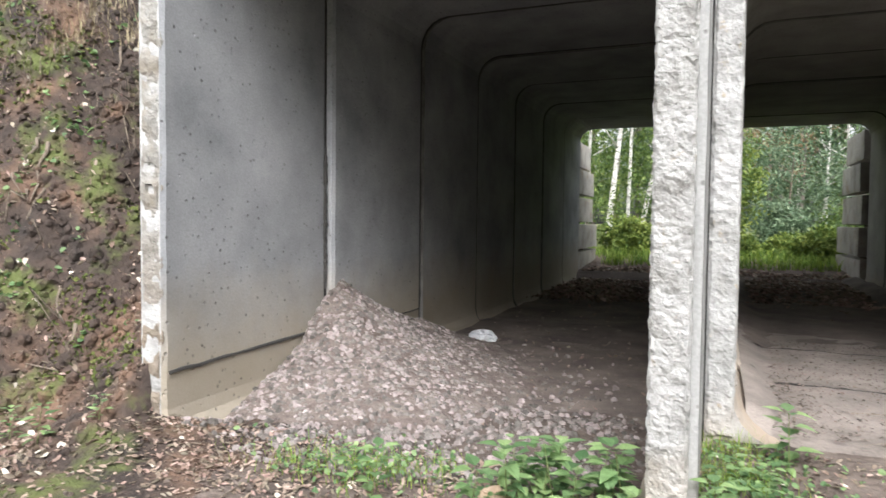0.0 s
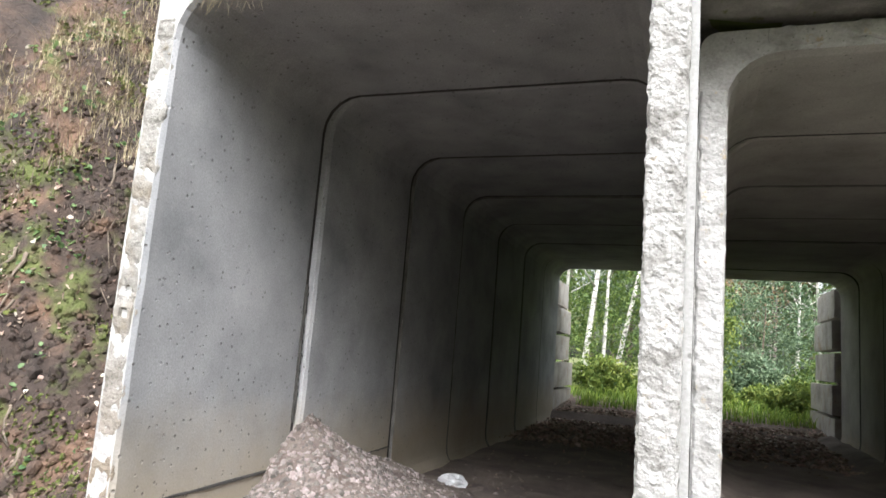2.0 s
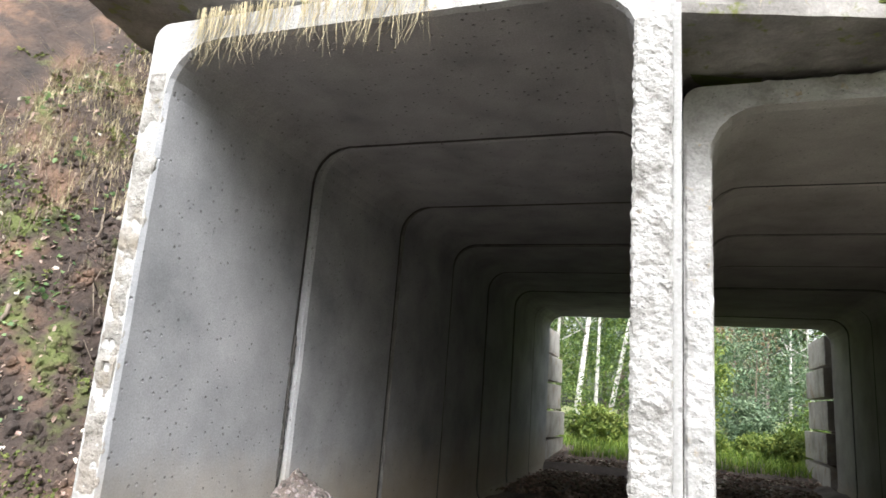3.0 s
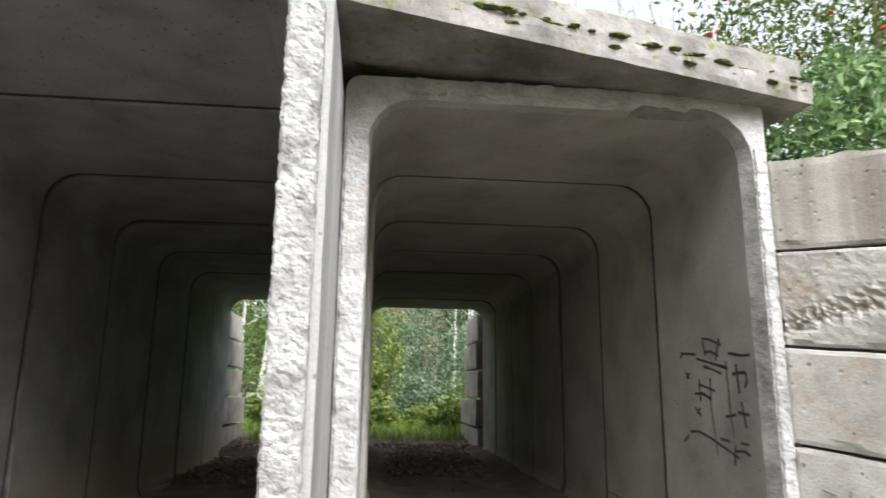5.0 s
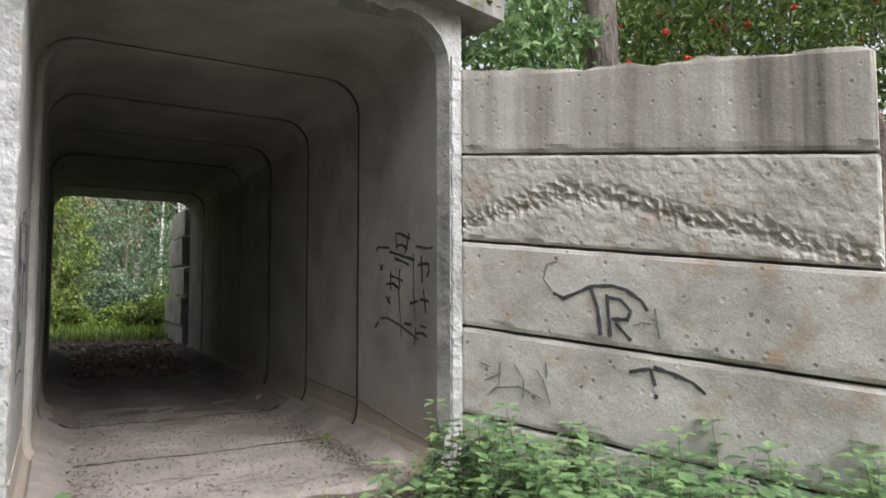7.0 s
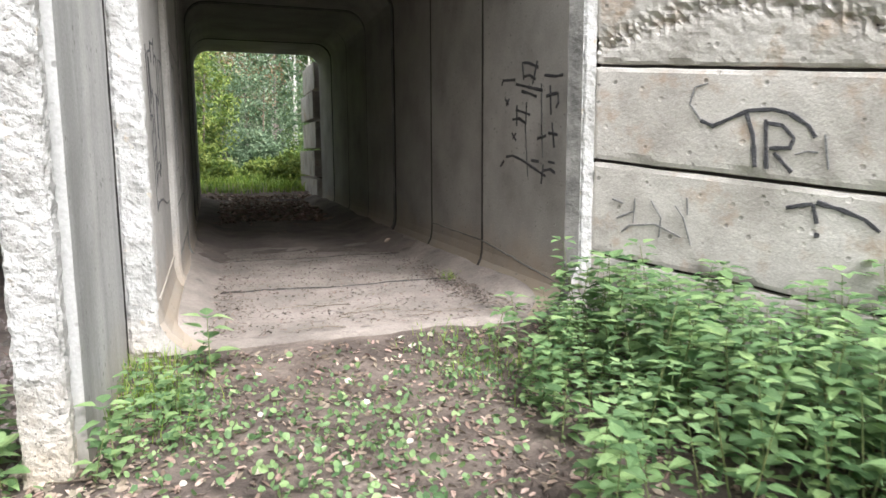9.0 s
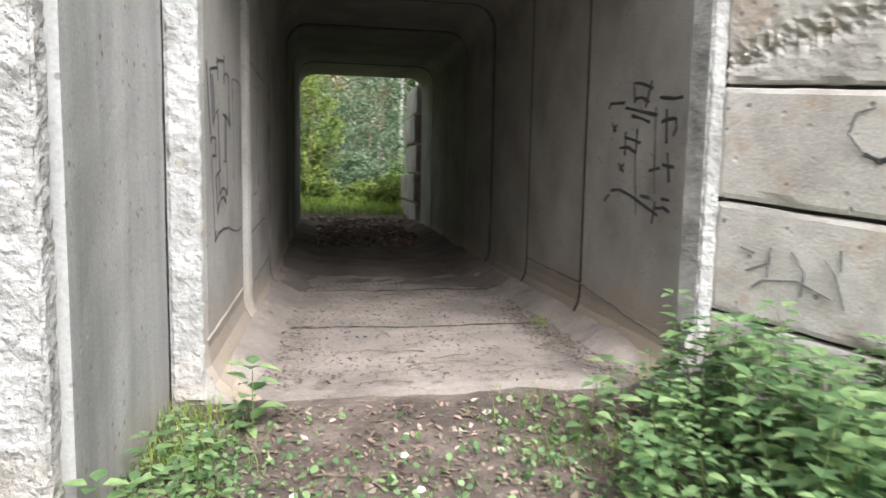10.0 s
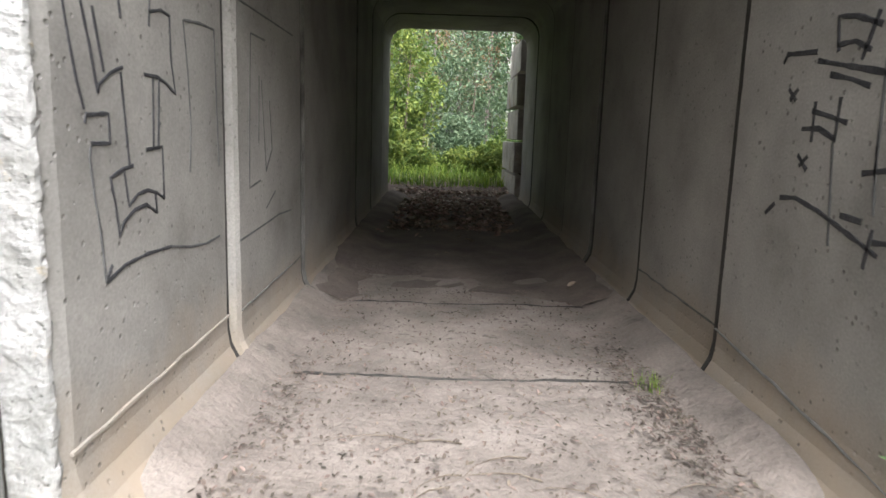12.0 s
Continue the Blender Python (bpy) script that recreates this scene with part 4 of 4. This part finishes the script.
# ---------------------------------------------------------------- trees
def crown_mesh(seed, centre, radii, clumps, per, size, mat, hollow=0.35):
    r = random.Random(seed)
    verts, faces = [], []
    for _ in range(clumps):
        while True:
            v = Vector((r.uniform(-1, 1), r.uniform(-1, 1), r.uniform(-1, 1)))
            if hollow < v.length < 1 + 0.18 * noise.noise(v * 3 + Vector((seed, 0, 0))):
                break
        c = Vector((centre[0] + v.x * radii[0], centre[1] + v.y * radii[1], centre[2] + v.z * radii[2]))
        cr = r.uniform(0.25, 0.6) * min(radii) * 0.45
        for _ in range(per):
            p = c + Vector((r.gauss(0, cr), r.gauss(0, cr), r.gauss(0, cr * 0.7)))
            s = size * r.uniform(0.6, 1.3)
            m = Euler((r.gauss(0, 0.7), r.gauss(0, 0.7), r.uniform(0, 6.3))).to_matrix()
            k0 = len(verts)
            for q in ((-s, 0, 0), (0, -s * 0.42, s * 0.12), (s, 0, -s * 0.2), (0, s * 0.42, s * 0.12)):
                verts.append(tuple(p + m @ Vector(q)))
            faces.append((k0, k0 + 1, k0 + 2))
            faces.append((k0, k0 + 2, k0 + 3))
    return mesh_of("crown", verts, faces, mat)


def tree(name, label, at, height, r0, lean, bark, crown_args, limbs=6, seed=0, category="tree"):
    rr = random.Random(seed)
    top = tagged(new(name), label, category, group=name + "s")
    top.location = at
    pts = [Vector((lean[0] * t + 0.04 * height * 0.1 * noise.noise((t * 3, seed, 0)), lean[1] * t, height * t)) for t in [i / 9 for i in range(10)]]
    if r0:
        bm = tube(pts, [r0 * (1 - 0.8 * i / 9) for i in range(10)], 10)
        for k in range(limbs):
            i = rr.randint(3, 8)
            a = rr.uniform(0, 6.3)
            ln = height * rr.uniform(0.12, 0.25)
            s = pts[i]
            branch = tube([s, s + Vector((math.cos(a) * ln * 0.5, math.sin(a) * ln * 0.5, ln * 0.3)), s + Vector((math.cos(a) * ln, math.sin(a) * ln, ln * 0.75))], [r0 * 0.3, r0 * 0.2, r0 * 0.06], 6)
            part("branch", branch, bark, top, smooth=True)
        part("trunk", bm, bark, top, smooth=True)
    if crown_args:
        part("crown", crown_mesh(seed, *crown_args), None, top)
    return top


birch = "slender white birch among undergrowth"
for k, (x, y, h, lean, r0) in enumerate(((-3.75, 25, 9, (0.9, 0), 0.13), (-3.05, 25.5, 9, (0.25, 0), 0.08), (-2.7, 26, 10, (1.9, 0), 0.10), (3.9, 30, 9, (0.3, 0), 0.07), (5.0, 31, 9, (-0.3, 0), 0.09),
                                         (4.4, 33, 9, (0.1, 0), 0.06), (-5.0, 28, 9, (0.2, 0), 0.1), (3.3, 34, 10, (0.4, 0), 0.07), (-1.3, 33, 10, (0, 0), 0.08))):
    tree("birch", birch, (x, y, ground_z(x, y) - 0.1), h, r0, lean, BIRCH, ((lean[0], 0, h * 0.85), (2.0, 2.0, 2.2), 60, 28, 0.10, LEAF), 6, 50 + k)
# the LEAF_SUN shrubs are coloured as if sunlit
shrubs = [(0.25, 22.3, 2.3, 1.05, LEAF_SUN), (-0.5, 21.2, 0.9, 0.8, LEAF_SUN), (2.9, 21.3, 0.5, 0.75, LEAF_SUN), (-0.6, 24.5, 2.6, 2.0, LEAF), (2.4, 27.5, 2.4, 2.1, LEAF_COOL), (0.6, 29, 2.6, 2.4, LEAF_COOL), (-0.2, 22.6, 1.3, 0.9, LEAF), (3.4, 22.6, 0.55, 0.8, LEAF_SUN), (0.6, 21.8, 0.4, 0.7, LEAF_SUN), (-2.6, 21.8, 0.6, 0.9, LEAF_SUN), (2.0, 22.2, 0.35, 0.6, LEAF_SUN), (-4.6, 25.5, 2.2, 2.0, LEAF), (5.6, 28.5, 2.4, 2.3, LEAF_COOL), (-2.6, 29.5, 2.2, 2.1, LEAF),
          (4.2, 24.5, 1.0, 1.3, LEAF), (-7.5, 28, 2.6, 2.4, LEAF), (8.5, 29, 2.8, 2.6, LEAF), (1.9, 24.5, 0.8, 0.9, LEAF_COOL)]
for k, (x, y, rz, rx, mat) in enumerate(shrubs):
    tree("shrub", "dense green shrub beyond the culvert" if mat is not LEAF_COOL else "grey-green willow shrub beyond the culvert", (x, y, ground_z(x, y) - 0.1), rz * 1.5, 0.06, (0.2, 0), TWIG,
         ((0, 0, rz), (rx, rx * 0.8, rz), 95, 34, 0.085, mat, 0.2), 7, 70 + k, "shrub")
for k in range(16):
    rr = random.Random(90 + k)
    x, y, h = -17 + 2.3 * k + rr.uniform(-0.7, 0.7), rr.uniform(33, 42), rr.uniform(9, 13)
    tree("forest_tree", "tall leafy tree at the wood's edge", (x, y, ground_z(x, y) - 0.1), h, 0.15, (0.3, 0), BARK,
         ((0, 0, h * 0.58), (2.3, 2.0, h * 0.46), 120, 30, 0.14, LEAF if k % 3 else LEAF_COOL, 0.15), 8, 90 + k)

# the wood goes on behind; unseen trees behind the path are added to block low skylight
woods = [ob for ob in scene.objects if ob.name.startswith("forest_tree") and ob.parent is None]
rr = random.Random(400)
for k in range(42):
    x, y = (rr.uniform(13, 20), 1 + 2.2 * (k - 34)) if k >= 34 else (-22 + 2.8 * k + rr.uniform(-1, 1), rr.uniform(44, 52)) if k < 16 else (-24 + 2.8 * (k - 16) + rr.uniform(-1, 1), rr.uniform(-19, -12))
    copy_thing(woods[k % len(woods)], pose(0, 0, 0)).matrix_basis = pose(x, y, ground_z(x, y) - 0.1, 0, 0, rr.uniform(0, 360))
RUST = material("dry_rusty_leaf", [(0.16, 0.10, 0.05), (0.26, 0.18, 0.10), (0.36, 0.27, 0.17)], 1.2, 30, 0.8, per_island=0.4, translucent=0.2)
for k, (x, y) in enumerate(((0.9, 30.5), (2.0, 31.5), (-0.6, 31.8), (3.2, 31))):
    tree("dry_tree", "half-dead tree with thin rusty leaves", (x, y, ground_z(x, y) - 0.1), 8, 0.09, (0.2, 0), BARK, ((0, 0, 4.6), (1.1, 1.0, 2.2), 40, 16, 0.09, RUST, 0.1), 8, 180 + k)

# above the wing wall
px, py = 5.55, 5.45
tree("pine", "tall pine trunk with grey-brown flaky bark", (px, py, ground_z(px, py) - 0.3), 12, 0.19, (-0.15, 0), BARK, ((0, 0, 10), (2.2, 2.2, 2.0), 60, 30, 0.12, LEAF), 3, 130)
bunch = bmesh.new()
bmesh.ops.create_icosphere(bunch, subdivisions=3, radius=0.05)
for v in bunch.verts:                                  # knobbly with berries
    v.co *= 0.8 + 0.5 * abs(noise.noise(v.co * 42)) + 0.25 * noise.noise(v.co * 17)
    v.co.z *= 0.7
CLUSTER = bpy.data.meshes.new("berry_cluster")
bunch.to_mesh(CLUSTER)
bunch.free()
CLUSTER.materials.append(BERRY)
rowan_at = [(7.4, 5.3, 2.0, 1.9), (9.0, 4.0, 2.2, 2.2), (6.6, 7.4, 2.4, 2.0), (10.2, 6.4, 3.0, 2.4), (8.2, 8.8, 3.2, 2.6), (8.6, 1.6, 2.0, 2.0)]
for k, (x, y, rz, rx) in enumerate(rowan_at):
    base = ground_z(x, y) - 0.1
    t_ = tree("rowan", "rowan tree with clusters of red berries", (x, y, base), rz * 1.6, 0.07, (0.2, 0), TWIG, ((0, 0, rz * 0.95), (rx, rx, rz), 150, 36, 0.065, LEAF, 0.2), 8, 140 + k)
    rr = random.Random(170 + k)
    for _ in range(46):
        v = Vector((rr.gauss(0, 1), rr.gauss(0, 1), rr.gauss(0, 1))).normalized()
        berry = new("berry_cluster", CLUSTER)
        berry.parent = t_
        berry.location = (v.x * rx * 0.98, v.y * rx * 0.98, rz * 0.95 + v.z * rz * 0.95)
        berry.rotation_euler = (0, 0, rr.uniform(0, 6))
tree("bush", "bright green bush behind the slab end", (4.45, 5.35, ground_z(4.45, 5.35) - 0.1), 0.8, 0.02, (0.05, 0), STEM, ((0, 0, 0.6), (0.85, 0.6, 0.75), 90, 30, 0.06, NETTLE, 0.2), 5, 160, "bush")
tree("bush", "green bush hanging over the upper bank", (-4.3, 6.2, ground_z(-4.3, 6.2) - 0.1), 0.8, 0.02, (0.05, 0), STEM, ((0, -0.2, 0.4), (0.9, 0.7, 0.6), 60, 28, 0.05, LEAF, 0.2), 5, 161, "bush")


# ---------------------------------------------------------------- sprayed tags
def spray(name, tag, pts, side, width, paint=PAINT):
    rr = random.Random(int(pts[0][0] * 1000))
    flat = []
    for (a, b_), (c, d) in zip(pts, pts[1:]):
        k = max(2, int(math.hypot(c - a, d - b_) / 0.04))
        flat += [(a + (c - a) * i / k, b_ + (d - b_) * i / k) for i in range(k)]
    flat.append(pts[-1])
    place = {"R": lambda u, v, h: Vector((RX1 - h, u, v)), "L": lambda u, v, h: Vector((RX0 + h + (R_SHIFT if u > RY + R_LEN else 0), u, v)),
             "W": lambda u, v, h: WING_A + wing_dir * u - wing_out * (h + 0.007) + Vector((0, 0, v))}[side]
    bm = bmesh.new()
    rows = []
    for i, (u, v) in enumerate(flat):
        u0, v0 = flat[max(0, i - 1)]
        u1, v1 = flat[min(len(flat) - 1, i + 1)]
        ln = math.hypot(u1 - u0, v1 - v0) or 1
        nx_, nz_ = -(v1 - v0) / ln, (u1 - u0) / ln
        w = 0.5 * width * rr.uniform(0.7, 1.15)
        rows.append([bm.verts.new(place(u + s * nx_ * w, v + s * nz_ * w, h)) for s, h in ((-1, 0.001), (-0.7, 0.004), (0.7, 0.004), (1, 0.001))])
    for r0, r1 in zip(rows, rows[1:]):
        for j in range(3):
            bm.faces.new((r0[j], r0[j + 1], r1[j + 1], r1[j]))
    part("stroke", bm, paint, tag)


right_tag = tagged(new("graffiti"), "black sprayed angular signs on the culvert wall", "graffiti")
left_tag = tagged(new("graffiti"), "thin black outlined letters sprayed on the culvert wall", "graffiti")
wing_tag = tagged(new("graffiti"), "black sprayed letters TRAI on the block wall", "graffiti")
for stroke in (
    [(5.62, 1.95), (5.65, 2.1), (5.52, 2.08), (5.34, 2.02)],
    [(5.37, 2.08), (5.45, 1.9)],
    [(5.63, 1.98), (5.51, 1.98), (5.39, 1.93)],
    [(5.77, 1.93), (5.26, 1.83)],
    [(5.66, 1.86), (5.51, 1.83), (5.37, 1.79)],
    [(5.24, 1.95), (5.05, 1.92), (4.93, 1.92)],
    [(6.08, 1.95), (6.05, 1.99), (5.78, 1.97)],
    [(5.2, 1.78), (5.12, 1.79), (5.01, 1.79)],
    [(5.14, 1.86), (5.12, 1.63)],
    [(5.01, 1.79), (5.0, 1.72), (5.04, 1.68)],
    [(5.77, 1.71), (5.62, 1.68), (5.49, 1.65)],
    [(5.84, 1.63), (5.7, 1.63), (5.56, 1.58)],
    [(5.75, 1.75), (5.75, 1.57)],
    [(5.56, 1.76), (5.57, 1.57)],
    [(5.58, 1.57), (5.52, 1.13)],
    [(5.29, 1.89), (5.27, 1.43)],
    [(5.28, 1.56), (5.25, 1.29)],
    [(5.35, 1.45), (5.19, 1.47)],
    [(5.16, 1.49), (5.0, 1.47)],
    [(5.1, 1.57), (5.06, 1.37)],
    [(5.97, 1.3), (5.83, 1.31), (5.63, 1.27), (5.39, 1.2), (5.19, 1.14)],
    [(5.46, 1.27), (5.31, 1.26)],
    [(5.23, 1.19), (5.12, 1.2), (5.03, 1.17)],
    [(5.15, 1.26), (5.04, 1.25)],
    [(6.0, 1.82), (5.92, 1.76)],
    [(5.91, 1.82), (5.98, 1.77)],
    [(5.85, 1.51), (5.76, 1.44)],
    [(5.76, 1.51), (5.83, 1.46)],
    [(5.24, 1.24), (5.27, 1.08)],
    [(6.1, 1.21), (6.01, 1.27)],
):
    upright = len(stroke) == 2 and abs(stroke[0][1] - stroke[1][1]) > 0.25
    spray("graffiti", right_tag, stroke, 'R', 0.02 if upright else 0.026, SOFT_PAINT if upright else PAINT)
for stroke in (
    [(4.94, 2.01), (4.97, 1.86), (5.01, 1.7), (5.05, 1.6)],
    [(5.34, 2.03), (5.29, 2.02), (5.06, 1.98)],
    [(5.06, 1.98), (5.11, 1.82), (5.15, 1.66)],
    [(5.14, 1.96), (5.2, 1.74)],
    [(5.33, 2.09), (5.35, 1.95)],
    [(5.15, 1.66), (5.16, 1.69), (5.25, 1.74), (5.35, 1.77)],
    [(5.33, 1.75), (5.35, 1.57), (5.37, 1.39)],
    [(5.36, 2.08), (5.52, 2.1), (5.6, 2.11)],
    [(5.63, 2.15), (5.6, 1.96)],
    [(5.6, 2.02), (5.73, 2.05), (5.82, 2.04), (5.82, 1.85), (5.86, 1.7), (5.76, 1.74), (5.67, 1.76), (5.53, 1.76)],
    [(5.62, 1.75), (5.6, 1.45)],
    [(5.68, 1.75), (5.65, 1.45)],
    [(5.52, 1.45), (5.69, 1.46), (5.69, 1.23)],
    [(5.05, 1.55), (5.06, 1.58), (5.22, 1.59), (5.22, 1.48), (5.08, 1.48)],
    [(5.4, 1.39), (5.32, 1.38), (5.21, 1.35), (5.24, 1.25), (5.26, 1.12), (5.3, 1.17), (5.4, 1.21), (5.51, 1.22), (5.6, 1.18)],
    [(5.32, 1.38), (5.35, 1.23), (5.43, 1.27), (5.53, 1.28), (5.62, 1.26), (5.69, 1.23)],
    [(5.6, 1.26), (5.61, 1.17)],
    [(5.14, 0.96), (5.29, 1.0), (5.5, 1.01), (5.75, 1.0)],
    [(5.14, 0.96), (5.19, 1.02)],
):
    spray("graffiti", left_tag, stroke, 'L', 0.018)
for stroke in (
    [(5.08, 1.47), (5.07, 1.43), (5.09, 1.29), (5.12, 1.15), (5.14, 0.96)],
    [(5.75, 1.0), (5.98, 0.96), (6.22, 0.94), (6.42, 0.95)],
    [(5.98, 2.05), (6.02, 1.82), (6.04, 1.56), (6.01, 1.33)],
    [(5.98, 2.05), (6.2, 2.07), (6.41, 2.07)],
    [(6.41, 2.07), (6.43, 1.57), (6.44, 1.34)],
    [(6.62, 2.28), (7.14, 2.28), (8.07, 2.28)],
    [(6.91, 2.13), (6.86, 1.59), (6.84, 1.19), (7.09, 1.22)],
    [(6.91, 2.13), (7.24, 2.13)],
    [(7.09, 1.89), (7.06, 1.46)],
    [(7.14, 1.87), (7.24, 1.27)],
    [(7.34, 1.75), (7.4, 1.42), (7.24, 1.28)],
    [(7.48, 1.12), (7.22, 1.02)],
    [(6.61, 0.89), (7.24, 0.92), (7.57, 0.94), (7.96, 0.93)],
):
    spray("graffiti", left_tag, stroke, 'L', 0.015, SOFT_PAINT)
for stroke in (
    [(0.74, 1.54), (0.82, 1.5), (0.92, 1.54), (1.04, 1.59), (1.19, 1.59), (1.29, 1.56)],
    [(1.29, 1.56), (1.4, 1.48), (1.44, 1.41)],
    [(1.03, 1.58), (1.08, 1.43), (1.1, 1.23)],
    [(1.15, 1.53), (1.17, 1.22)],
    [(1.15, 1.51), (1.25, 1.49), (1.32, 1.41), (1.3, 1.35), (1.18, 1.35)],
    [(1.21, 1.32), (1.32, 1.2)],
):
    spray("graffiti", wing_tag, stroke, 'W', 0.03)
for stroke in (
    [(0.78, 1.78), (0.69, 1.76), (0.66, 1.65), (0.74, 1.54)],
    [(1.33, 1.31), (1.4, 1.33), (1.46, 1.32)],
    [(1.49, 1.43), (1.52, 1.22)],
    [(0.11, 0.99), (0.2, 0.96)],
    [(0.15, 0.85), (0.29, 0.91)],
    [(0.29, 1.0), (0.28, 0.82)],
    [(0.19, 0.75), (0.25, 0.8), (0.45, 0.82), (0.64, 0.74)],
    [(0.41, 0.99), (0.49, 0.87), (0.48, 0.73)],
    [(0.59, 0.96), (0.65, 0.88), (0.71, 0.69)],
    [(0.67, 1.02), (0.68, 0.9)],
):
    spray("graffiti", wing_tag, stroke, 'W', 0.014, FADED)
for stroke in (
    [(1.3, 0.98), (1.45, 1.01)],
    [(1.45, 1.01), (1.48, 0.89)],
    [(1.47, 1.02), (1.61, 0.98), (1.73, 0.93), (1.81, 0.86)],
    [(1.47, 0.82), (1.5, 0.82)],
):
    spray("graffiti", wing_tag, stroke, 'W', 0.03)
